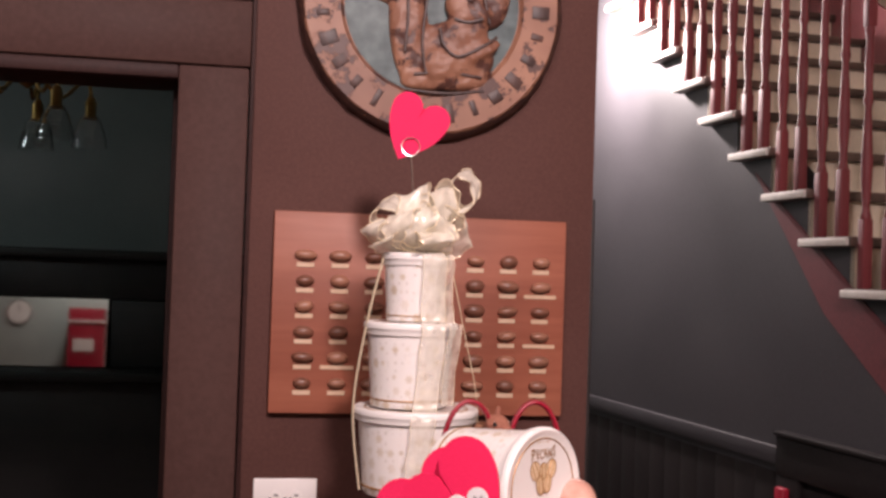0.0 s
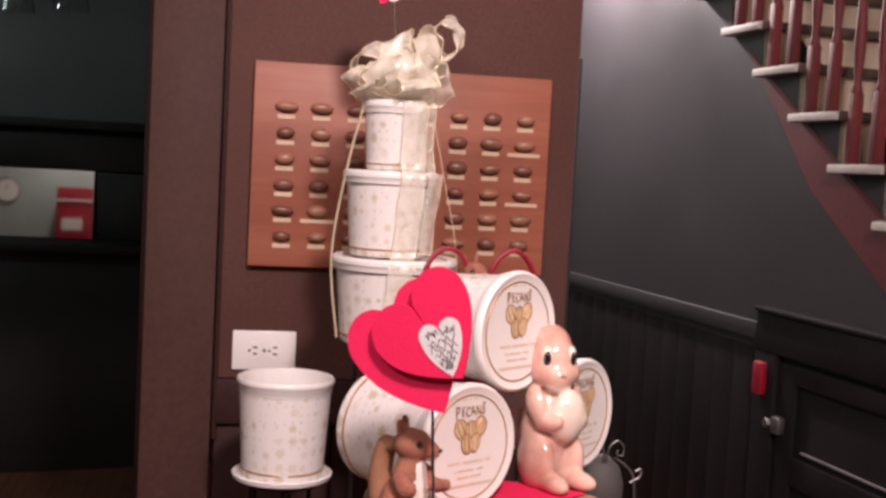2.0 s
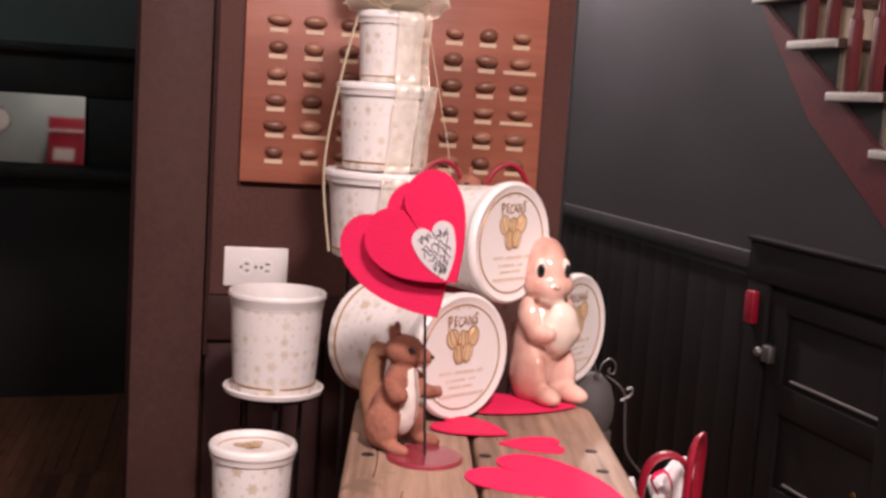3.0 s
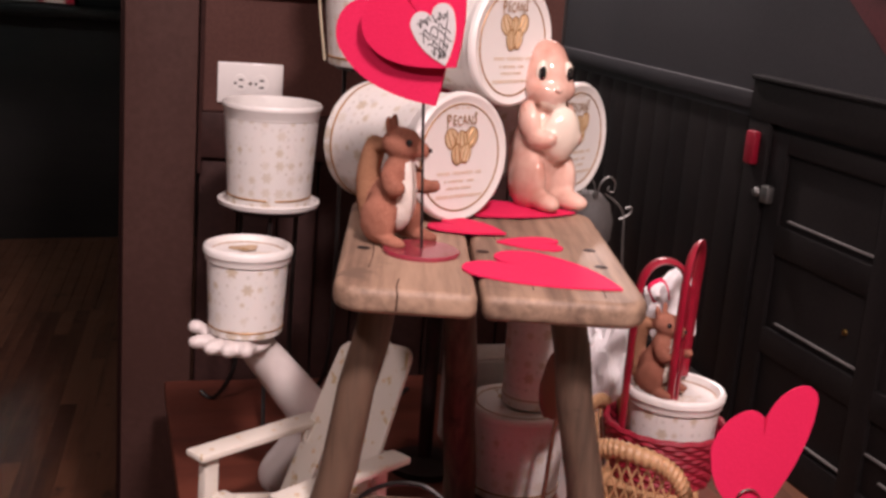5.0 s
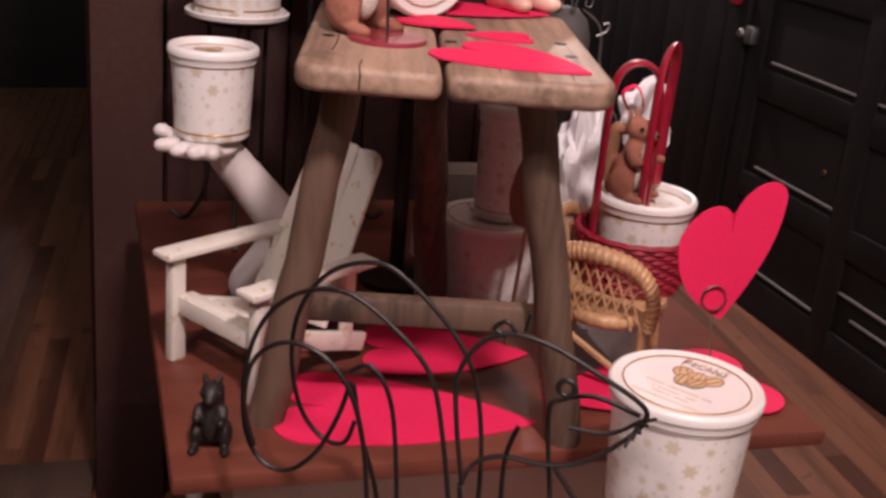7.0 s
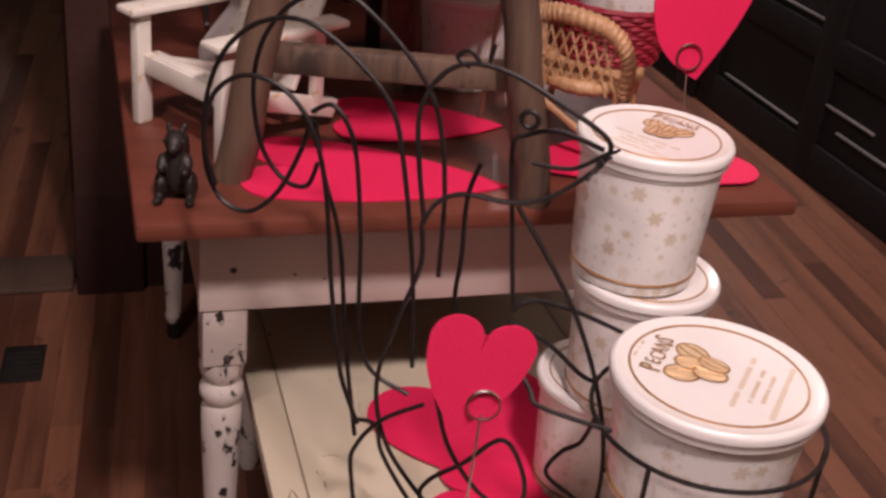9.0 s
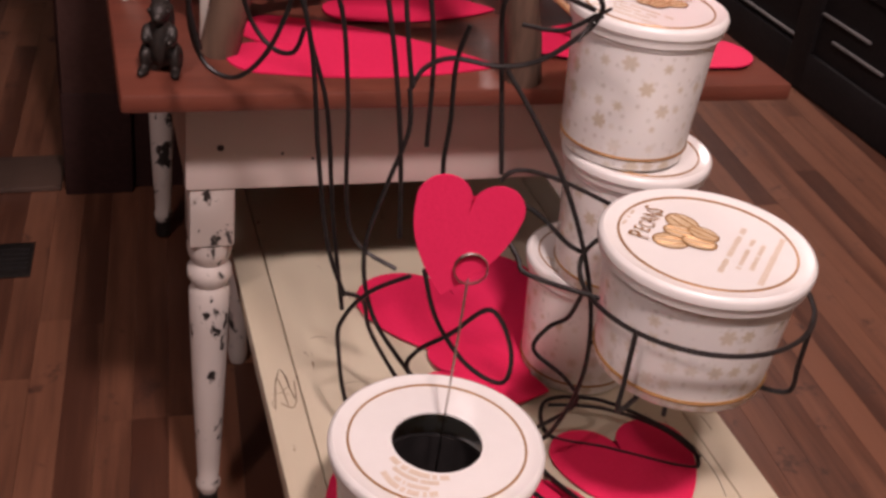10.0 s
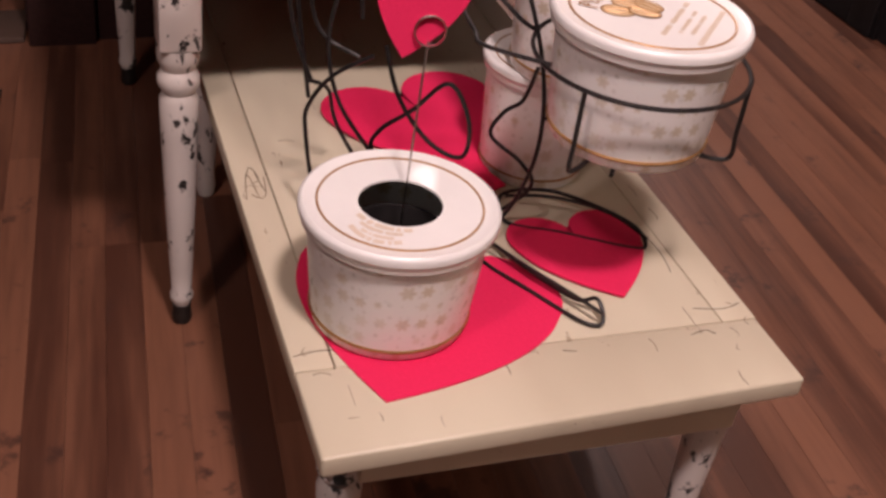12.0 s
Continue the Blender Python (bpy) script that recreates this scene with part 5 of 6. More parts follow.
# ---- squirrels (soft toys and figurines, each one plain mesh) ----
def squirrel(name, m, mats, label, size=1.0, gaze=0.0, cell=0.0036):
    """A sitting squirrel 0.19 m tall, facing +x: fur, tail, belly, eye."""
    shapes = [((-0.002, 0, 0.056), (0.033, 0.035, 0.050), (0, 10, 0), 0), ((0.010, 0, 0.100), (0.024, 0.026, 0.036), (0, 8, 0), 0), ((0.021, 0, 0.066), (0.021, 0.020, 0.046), (0, 6, 0), 2), ((0.024, 0, 0.104), (0.014, 0.015, 0.024), (0, 0, 0), 2)]
    for y in (-1, 1):
        shapes += [((0.004, 0.033 * y, 0.036), (0.031, 0.016, 0.033), (0, 0, 0), 0), ((0.036, 0.036 * y, 0.010), (0.025, 0.012, 0.010), (0, 0, 6 * y), 0), ((0.020, 0.029 * y, 0.096), (0.014, 0.012, 0.023), (0, -32, 0), 0), ((0.035 + 0.006 * y, 0.029 * y, 0.086), (0.016, 0.010, 0.011), (0, -8, -6 * y), 0), ((0.046 + 0.012 * y, 0.028 * y, 0.090), (0.009, 0.008, 0.009), (0, 0, 0), 0)]
    for k in range(11):
        u = k / 10
        shapes.append(((-0.033 - 0.017 * math.sin(2.7 * u), 0.004, 0.016 + 0.118 * u), (0.013 + 0.004 * math.sin(3.1 * u), 0.018, 0.018), (0, 0, 0), 1))
    shapes.append(((-0.024, 0.004, 0.140), (0.016, 0.015, 0.011), (0, 0, 0), 1))
    turn = pose(0.012, 0, 0.148, 0, 0, gaze) @ pose(-0.012, 0, -0.148)
    head = [((0.014, 0, 0.148), (0.030, 0.0245, 0.0245), (0, 8, 0), 0), ((0.036, 0, 0.143), (0.020, 0.0145, 0.0135), (0, 14, 0), 0), ((0.040, 0, 0.1355), (0.013, 0.011, 0.008), (0, 14, 0), 2)]
    for y in (-1, 1):
        head.append(((-0.003, 0.017 * y, 0.175), (0.0055, 0.0075, 0.014), (8 * -y, -8, 0), 0))
    for at, r, t, k in head:
        shapes.append((tuple(turn @ Vector(at)), r, (t[0], t[1], t[2] + gaze), k))
    bm = soft_body(shapes, 0.0022, cell)
    for v in bm.verts:
        v.co += v.co.normalized() * 0.0016 * noise.noise(v.co * 130)
    for y in (-1, 1):
        blob(bm, tuple(turn @ Vector((0.0285, 0.0205 * y, 0.153))), (0.0052, 0.0050, 0.0056), (0, 0, gaze), 3, 0, 12)
    blob(bm, tuple(turn @ Vector((0.0555, 0, 0.142))), (0.0040, 0.0048, 0.0036), (0, 0, gaze), 3, 0, 10)
    bmesh.ops.scale(bm, vec=(size,) * 3, verts=bm.verts)
    return solo(name, bm, [M[k] for k in mats], label, "squirrel figure", m, smooth=75)


PLUSH = ("fur", "fur_tail", "fur_white", "eye")
squirrel("plush_squirrel", pose(0.296, 1.226, STOOL_Z, 0, 0, -48), PLUSH, "reddish brown plush squirrel with white belly on the stool", 0.80, 26)
shapes = [((-0.002, 0, 0.080), (0.040, 0.040, 0.074), (0, 5, 0), 0), ((0.044, 0.004, 0.106), (0.022, 0.031, 0.038), (0, 6, 0), 2), ((-0.036, 0, 0.056), (0.024, 0.024, 0.050), (0, -6, 0), 1)]
head = [((0.006, 0, 0.182), (0.039, 0.036, 0.040), (0, 4, 0), 0), ((-0.002, 0, 0.206), (0.030, 0.029, 0.026), (0, 0, 0), 0), ((0.038, 0, 0.163), (0.018, 0.020, 0.015), (0, 8, 0), 0), ((0.034, 0, 0.150), (0.016, 0.018, 0.010), (0, 8, 0), 2)]
for y in (-1, 1):
    shapes += [((0.012, 0.030 * y, 0.040), (0.040, 0.020, 0.042), (0, 0, 0), 0), ((0.050, 0.024 * y, 0.014), (0.038, 0.017, 0.014), (0, 0, 8 * y), 0), ((0.014, 0.037 * y, 0.122), (0.020, 0.012, 0.028), (0, -30, 0), 0), ((0.040, 0.031 * y, 0.098), (0.024, 0.010, 0.011), (0, -12, -18 * y), 0)]
    head += [((0.024, 0.020 * y, 0.166), (0.021, 0.018, 0.017), (0, 0, 0), 0), ((-0.014, 0.029 * y, 0.204), (0.010, 0.008, 0.012), (20 * -y, 0, 0), 1)]
GAZE = -18
turn = pose(0, 0, 0, 0, 0, GAZE)
shapes += [(tuple(turn @ Vector(at)), r, (t[0], t[1], t[2] + GAZE), k) for at, r, t, k in head]
bm = soft_body(shapes, 0.0032, 0.0036)
for y in (-1, 1):
    blob(bm, tuple(turn @ Vector((0.0330, 0.0195 * y, 0.190))), (0.0085, 0.0095, 0.0155), (0, 0, GAZE + 30 * y), 2, 0, 18)
    blob(bm, tuple(turn @ Vector((0.0390, 0.0215 * y, 0.188))), (0.0045, 0.0062, 0.0105), (0, 0, GAZE + 30 * y), 3, 0, 16)
blob(bm, tuple(turn @ Vector((0.055, 0, 0.168))), (0.0055, 0.0065, 0.0045), (0, 0, 0), 1, 0, 12)
solo("ceramic_squirrel", bm, [M[k] for k in ("glaze", "glaze", "glaze_cream", "eye")], "shiny pinkish glazed ceramic squirrel holding a cream nut", "squirrel figure", pose(0.540, 1.460, STOOL_Z + 0.003, 0, 0, -66) @ Matrix.Diagonal((0.92, 0.92, 1.0, 1.0)), smooth=75)
squirrel("plush_squirrel", pose(0.698, 1.325, 0.900, 0, 0, -48), PLUSH, "small plush squirrel sitting on a tub in a red basket", 0.66, 0.0, 0.0048)
squirrel("iron_squirrel", pose(0.139, 1.100, TABLE_Z, 0, 0, -100), ("iron", "iron", "iron", "iron"), "small black cast-iron squirrel on the tabletop", 0.50, 0.0, 0.0050)

# ---- plant stand, tray and palm-shaped holder at the left ----
rack = thing("wire_plant_stand", pose(0.270, 1.83, TABLE_Z), "black wire plant stand with two raised tiers", "plant stand")
for x, y, h in ((-0.08, 0.02, 0.366), (0.088, 0.04, 0.610)):
    for a in (0.5, 2.6, 4.7):
        c, s_ = math.cos(a), math.sin(a)
        part("leg", tube(glide([(x + 0.055 * c, y + 0.055 * s_, h), (x + 0.052 * c, y + 0.052 * s_, h * 0.45), (x + 0.058 * c, y + 0.058 * s_, 0.07), (x + 0.095 * c, y + 0.095 * s_, 0.006), (x + 0.125 * c, y + 0.125 * s_, 0.012)]), 0.004, 7), M["black_wire"], rack)
    part("ring", tube([(x + 0.062 * math.cos(a), y + 0.062 * math.sin(a), h + 0.004) for a in np.linspace(0, 2 * math.pi, 32)[:-1]], 0.004, 7, True), M["black_wire"], rack)
    part("shelf", lathe([(0, h + 0.006), (0.06, h + 0.006), (0.06, h + 0.010), (0, h + 0.010)], 32, pose(x, y, 0)), M["black_wire"], rack)
solo("round_tray", lathe([(0, 0.0), (0.070, 0.0), (0.084, 0.005), (0.086, 0.012), (0.083, 0.014), (0.078, 0.008), (0, 0.006)], 48), M["white"], "round white plastic saucer on a wire stand", "tray", pose(0.188, 1.848, 1.0442 - 0.0142))

shapes = [((-0.006, -0.004, 0.259), (0.044, 0.044, 0.011), (0, 0, 0), 0), ((-0.050, 0.010, 0.268), (0.016, 0.010, 0.010), (0, 0, 170), 0), ((-0.068, 0.008, 0.276), (0.012, 0.010, 0.010), (0, 0, 170), 0)]
for x, y in ((-0.066, -0.020), (-0.046, -0.046), (-0.024, -0.056), (0.000, -0.058)):
    for u, r in ((0.66, 0.0115), (0.86, 0.0105), (1.05, 0.0090)):
        shapes.append(((x * u, y * u, 0.258 + 0.005 * u), (r, r, r * 0.95), (0, 0, 0), 0))
for k in range(9):
    u = k / 8
    shapes.append(((0.022 + 0.094 * u, 0.014 + 0.034 * u, 0.240 - 0.124 * u), (0.026 + 0.008 * u,) * 3, (0, 0, 0), 0))
for k in range(8):
    u = k / 7
    shapes.append(((0.116 - 0.058 * u, 0.050, 0.108 - 0.078 * u), (0.032 - 0.003 * u, 0.030, 0.030), (0, 0, 0), 0))
palm = soft_body(shapes, 0.003, 0.0040)
solo("ceramic_holder", palm, M["matt_white"], "matt white ceramic holder shaped like an open palm", "plant holder", pose(0.142, 1.475, TABLE_Z), smooth=60)

# ---- small white garden chair ----
CH = pose(0.214, 1.318, TABLE_Z, 0, 0, -53)
chair = thing("toy_garden_chair", CH, "small white slatted garden chair with gold dots", "toy chair")
for x in (-0.084, 0.084):
    part("front_leg", box((0.016, 0.022, 0.148), (x, -0.085, 0.074), 0.002), M["chair_white"], chair)
    part("armrest", box((0.036, 0.215, 0.010), (x, -0.002, 0.153), 0.003), M["chair_white"], chair)
    part("side_rail", box((0.012, 0.205, 0.026), (x * 0.84, 0.014, 0.050), 0.002, m=pose(0, 0.03, 0.05, -16) @ pose(0, -0.03, -0.05)), M["chair_white"], chair)
    part("arm_post", box((0.012, 0.018, 0.118), (x * 0.86, 0.078, 0.090), 0.002), M["chair_white"], chair)
part("front_rail", box((0.150, 0.010, 0.026), (0, -0.083, 0.082), 0.002), M["chair_white"], chair)
for i in range(4):
    part("seat_slat", box((0.150, 0.020, 0.006), (0, -0.074 + 0.030 * i, 0.094 - 0.016 * i), 0.002), M["chair_white"], chair)
for i, (x, h, lean) in enumerate(((-0.053, 0.230, 2), (0.0, 0.250, 4), (0.050, 0.250, 7))):
    bm = soft_plank(rounded_rect(-0.0235, 0.0235, 0, h, (0.002, 0.002, 0.020 if x >= 0 else 0.006, 0.020 if x <= 0 else 0.006)), 0.008, 0.002)
    part("back_slat", bm, M["chair_white"], chair, m=pose(x, 0.040, 0.062, 60, 0, 0) @ pose(0, 0, 0, 0, 0, lean))
part("back_brace", box((0.15, 0.008, 0.022), (0, 0.096, 0.143), 0.002), M["chair_white"], chair)
star = bmesh.new()
star.faces.new([star.verts.new(((0.0048 if k % 2 == 0 else 0.0022) * math.cos(math.pi * k / 5), (0.0048 if k % 2 == 0 else 0.0022) * math.sin(math.pi * k / 5), 0)) for k in range(10)])
star_mesh = mesh_of("gold_star", star, M["gold_pale"], 0)
for i, (x, lean) in enumerate(((-0.053, 2), (0.0, 4), (0.050, 7))):
    for k in range(5):
        ob = new("gold_star", star_mesh)
        ob.parent = chair
        ob.matrix_local = pose(x, 0.040, 0.062, 60, 0, 0) @ pose(0, 0, 0, 0, 0, lean) @ pose(0.008 * (1 if (k + i) % 2 else -1), 0.025 + 0.043 * k, 0.0085, 0, 0, 25 * k)
for x in (-0.084, 0.084):
    for k in range(4):
        ob = new("gold_star", star_mesh)
        ob.parent = chair
        ob.matrix_local = pose(x + 0.006 * (-1) ** k, -0.085 + 0.052 * k, 0.1585, 0, 0, 31 * k)

# ---- behind and under the stool ----
tub("tub", 0.080, 0.072, 0.139, "white printed tub standing under the stool", pose(0.571, 1.537, TABLE_Z), spin=0, group="under-stool tubs")
tub("tub", 0.047, 0.042, 0.172, "tall narrow white printed tub on another tub", pose(0.584, 1.532, TABLE_Z + 0.1435), lid=True, words=False, group="under-stool tubs")
crate = thing("carton", pose(0.552, 1.70, TABLE_Z, 0, 0, 5), "pale grey cardboard carton behind the tubs", "carton")
part("body", box((0.12, 0.09, 0.165), (0, 0, 0.0825), 0.003), M["box_grey"], crate)
part("flap", box((0.118, 0.04, 0.002), (0, -0.02, 0.1665)), M["box_grey"], crate)
leafb = bmesh.new()
blob(leafb, (0, 0, 0.078), (0.034, 0.006, 0.064), (8, 0, 0), 0, 0.08)
tube([(0, -0.004, -0.165), (0, 0, 0.0), (0.004, -0.004, 0.08), (0, 0.008, 0.15)], 0.003, 6, bm=leafb)
solo("wooden_paddle", leafb, M["nut"], "brown leaf-shaped wooden paddle leaning by the stool leg", "paddle", pose(0.574, 1.365, TABLE_Z + 0.165, 0, 4, 10))

# ---- red basket on a small wicker chair ----
WCH = pose(0.690, 1.292, TABLE_Z, 0, 0, 60) @ Matrix.Diagonal((1.0, 0.74, 1.0, 1.0))
wick = thing("wicker_chair", WCH, "small honey-coloured wicker armchair", "wicker chair")
for x in (-0.085, 0.085):
    for y in (-0.075, 0.085):
        part("leg", tube(glide([(x * 1.08, y * 1.05, 0.0), (x, y, 0.06), (x, y, 0.12)], 4), 0.007, 8), M["wicker"], wick)
    part("arm_roll", tube(glide([(x, 0.085, 0.190), (x * 1.1, 0.04, 0.200), (x * 1.15, -0.045, 0.190), (x * 1.10, -0.085, 0.155), (x * 1.0, -0.085, 0.105)], 26), 0.0125, 12, ripple=0.10), M["wicker"], wick)
    for i in range(9):
        y = -0.074 + 0.018 * i
        part("strand", tube([(x * 1.06, y, 0.10), (x * 1.12, min(y + 0.045, 0.085), 0.190)], 0.0020, 5), M["wicker"], wick)
        part("strand", tube([(x * 1.06, min(y + 0.045, 0.085), 0.10), (x * 1.12, y, 0.190)], 0.0020, 5), M["wicker"], wick)
    part("brace", tube([(x, -0.075, 0.085), (x * 0.2, -0.075, 0.02)], 0.005, 7), M["wicker"], wick)
    part("brace", tube([(x * 1.05, -0.06, 0.03), (x * 1.02, 0.08, 0.09)], 0.005, 7), M["wicker"], wick)
part("seat_ring", tube([(0.095 * math.cos(a), 0.090 * math.sin(a), 0.108) for a in np.linspace(0, 2 * math.pi, 97)[:-1]], 0.010, 10, True, ripple=0.10), M["wicker"], wick)
part("seat", lathe([(0, 0.104), (0.090, 0.104), (0.090, 0.112), (0, 0.112)], 32), M["wicker"], wick)
part("back_roll", tube(glide([(-0.090, 0.085, 0.11), (-0.085, 0.105, 0.19), (0, 0.12, 0.215), (0.085, 0.105, 0.19), (0.090, 0.085, 0.11)]), 0.011, 10), M["wicker"], wick)
for i in range(7):
    x = -0.072 + 0.024 * i
    part("strand", tube([(x, 0.092, 0.11), (x * 1.02, 0.112, 0.20)], 0.003, 5), M["wicker"], wick)

BK = pose(0.728, 1.335, TABLE_Z + 0.113)
bask = thing("red_basket", BK, "red woven basket with tall double hoop handle", "basket")
for i in range(12):
    r = 0.065 + 0.0016 * i
    part("coil", tube([((r + 0.0022 * ((k // 2 + i) % 2)) * math.cos(2 * math.pi * k / 72), (r + 0.0022 * ((k // 2 + i) % 2)) * math.sin(2 * math.pi * k / 72), 0.005 + 0.0068 * i) for k in range(72)], 0.0046, 6, True), M["red_deep"], bask)
part("bottom", lathe([(0, 0.002), (0.064, 0.002), (0.064, 0.006), (0, 0.006)], 32), M["red_deep"], bask)
for (ax, ay), (bx, by), lean, rise, swell, foot in (((-0.070, -0.010), (0.000, -0.020), 0.0, 0.258, 0.012, 0.06), ((-0.020, -0.046), (0.036, 0.042), 0.004, 0.206, 0.003, 0.132)):
    mix = [(1 - math.cos(u)) / 2 for u in np.linspace(0.001, math.pi - 0.001, 30)]
    pts = [(ax + (bx - ax) * k + lean * 4 * k * (1 - k) - swell * math.sin(2 * math.pi * k), ay + (by - ay) * k, foot + rise * (4 * k * (1 - k)) ** 0.33) for k in mix]
    part("hoop", tube(pts, 0.0044, 8, flat=2.4), M["red_paint"], bask, "glossy red wooden hoop")
tub("tub", 0.068, 0.058, 0.122, "white tub standing in a red basket", BK @ pose(0.008, 0, 0.008), spin=0, words=False, band=False, recess=0.008, group="basket tubs")

paper = bmesh.new()
bmesh.ops.create_icosphere(paper, subdivisions=4, radius=1)
for v in paper.verts:
    n = v.co.normalized()
    v.co = n * (0.9 + 0.35 * noise.noise(n * 2.3) + 0.18 * noise.noise(n * 6.1))
bmesh.ops.scale(paper, vec=(0.055, 0.05, 0.145), verts=paper.verts)
solo("tissue_paper", paper, M["tissue"], "crumpled white tissue paper behind the red basket", "tissue paper", pose(0.705, 1.53, TABLE_Z + 0.185), smooth=25)
paper = bmesh.new()
bmesh.ops.create_icosphere(paper, subdivisions=4, radius=1)
for v in paper.verts:
    n = v.co.normalized()
    v.co = n * (0.9 + 0.3 * noise.noise(n * 1.7 + Vector((3, 0, 0))) + 0.12 * noise.noise(n * 4.7))
bmesh.ops.scale(paper, vec=(0.046, 0.03, 0.062), verts=paper.verts)
solo("tissue_paper", paper, M["tissue"], "white tissue paper standing up behind the plush squirrel", "tissue paper", pose(0.755, 1.43, TABLE_Z + 0.330), smooth=25)

solo("red_ribbon", tube(glide([(0.0, 0.0, 0.0), (-0.012, -0.004, 0.022), (0.004, -0.006, 0.034), (0.016, -0.004, 0.022), (0.022, 0.0, 0.004)], 8), 0.0012, 6, flat=3.0), M["red_foam"], "thin orange-red ribbon round the white tissue", "ribbon", pose(0.712, 1.392, TABLE_Z + 0.352))

# ---- second hooped basket behind the lying tubs ----
bask2 = thing("red_basket", pose(0.442, 1.61, TABLE_Z), "red basket with two hoop handles behind the stool", "basket")
part("stand", lathe([(0, 0), (0.06, 0), (0.06, 0.01), (0.012, 0.02), (0.012, 0.52), (0.05, 0.53), (0, 0.53)], 28), M["black_wire"], bask2)
part("cup", lathe([(0, 0.53), (0.05, 0.53), (0.062, 0.62), (0.065, 0.66), (0.061, 0.66), (0.05, 0.55), (0, 0.545)], 32), M["red_deep"], bask2)
for x in (-0.030, 0.073):
    part("hoop", tube([(x + 0.046 * math.cos(u), 0.0, 0.62 + 0.178 * math.sin(u) ** 0.55) for u in np.linspace(0.001, math.pi - 0.001, 30)], 0.0042, 8, flat=1.6), M["red_paint"], bask2, "glossy red wooden hoop")
squirrel("plush_squirrel", pose(0.450, 1.615, TABLE_Z + 0.655, 0, 0, -60), PLUSH, "small plush squirrel peeping out of a hooped red basket", 0.72, 0.0, 0.0048)

lant = thing("glass_lantern", pose(0.742, 1.80, TABLE_Z), "rounded grey wire-mesh lantern with silver wire scrolls", "lantern")
part("pedestal", lathe([(0, 0), (0.045, 0), (0.045, 0.01), (0.015, 0.03), (0.012, 0.22), (0.035, 0.26), (0.040, 0.29), (0.036, 0.30), (0, 0.30)], 28), M["iron"], lant)
part("band", lathe([(0.040, 0.30), (0.042, 0.305), (0.042, 0.325), (0.038, 0.33), (0, 0.33)], 28), M["nickel"], lant)
part("dome", lathe([(0.036, 0.33), (0.043, 0.35), (0.044, 0.38), (0.036, 0.41), (0.018, 0.428), (0, 0.432)], 28), M["smoke"], lant)
part("scroll", tube(glide([(0.020, -0.02, 0.43), (0.055, -0.02, 0.40), (0.062, -0.02, 0.34), (0.070, -0.02, 0.29), (0.105, -0.02, 0.245), (0.110, -0.02, 0.215), (0.095, -0.02, 0.21), (0.092, -0.02, 0.225)]), 0.0022, 6), M["nickel"], lant)
for sgn in (-1, 1):
    part("top_scroll", tube(glide([(0.002 * sgn, -0.03, 0.425), (0.006 * sgn, -0.03, 0.450), (0.020 * sgn, -0.03, 0.462), (0.032 * sgn, -0.03, 0.452), (0.030 * sgn, -0.03, 0.436), (0.020 * sgn, -0.03, 0.438), (0.022 * sgn, -0.03, 0.446)]), 0.0015, 6), M["nickel"], lant)
part("curl", tube(glide([(0.05, -0.02, 0.385), (0.068, -0.02, 0.395), (0.070, -0.02, 0.408), (0.060, -0.02, 0.405)]), 0.0022, 6), M["nickel"], lant)
part("dish", lathe([(0, 0.19), (0.05, 0.19), (0.068, 0.2), (0.066, 0.203), (0.048, 0.195), (0, 0.194)], 28, pose(0.085, -0.1, -0.19)), M["nickel"], lant)

# ---- gold bow and ribbons on the tower ----
bow = thing("gold_ribbon_bow", pose(0.350, 1.80, 1.682), "sheer gold ribbon bow with shiny wired edges", "bow")


def ribbon(points, width, across, name="loop", wave=1.0, steps=8):
    """A strip of ribbon along a line, its width along 'across', with gentle folds."""
    p = glide(points, steps)
    bm = bmesh.new()
    rows = []
    for i, q in enumerate(p):
        w = Vector(across).normalized() * width * (1 + 0.12 * wave * math.sin(i * 0.7)) / 2
        n = Vector((math.sin(i * 0.9), math.cos(i * 0.7), math.sin(i * 0.5))) * 0.0018 * wave
        rows.append([bm.verts.new(q + w * k + n * k + Vector((0, -1, 0.4)) * 0.0035 * wave * math.cos(k * 5 + i * 0.4)) for k in (-1, -0.66, -0.33, 0, 0.33, 0.66, 1)])
    for a, b in zip(rows, rows[1:]):
        for k in range(6):
            bm.faces.new((a[k], a[k + 1], b[k + 1], b[k]))
    edges = [[r[0].co.copy() for r in rows], [r[-1].co.copy() for r in rows]]
    ob = part(name, bm, M["ribbon_thin" if wave < 0.5 else "ribbon"], bow, smooth=80)
    for e in edges:
        part("wired_edge", tube(e, 0.0008 if wave > 0.5 else 0.0004, 5), M["ribbon_edge"], ob)


rng = random.Random(12)
for k, (ang, reach, high) in enumerate(((200, 0.088, 0.045), (235, 0.075, 0.060), (265, 0.070, 0.066), (300, 0.075, 0.060), (335, 0.088, 0.050), (20, 0.075, 0.085), (160, 0.075, 0.080), (250, 0.045, 0.098), (310, 0.060, 0.100), (90, 0.05, 0.090), (285, 0.082, 0.030), (215, 0.080, 0.022), (350, 0.070, 0.100))):
    c, s_ = math.cos(radians(ang)), math.sin(radians(ang))
    side = Vector((-s_, c, 0.0)) + Vector((0, 0, rng.uniform(-0.9, 0.9)))
    ribbon([(0, 0, 0.002), (0.45 * reach * c, 0.45 * reach * s_, high * 0.85 + 0.012), (0.9 * reach * c, 0.9 * reach * s_, high), (reach * c, reach * s_, high * 0.62), (0.62 * reach * c, 0.62 * reach * s_, high * 0.22), (0, 0, 0.0)], 0.056, side)
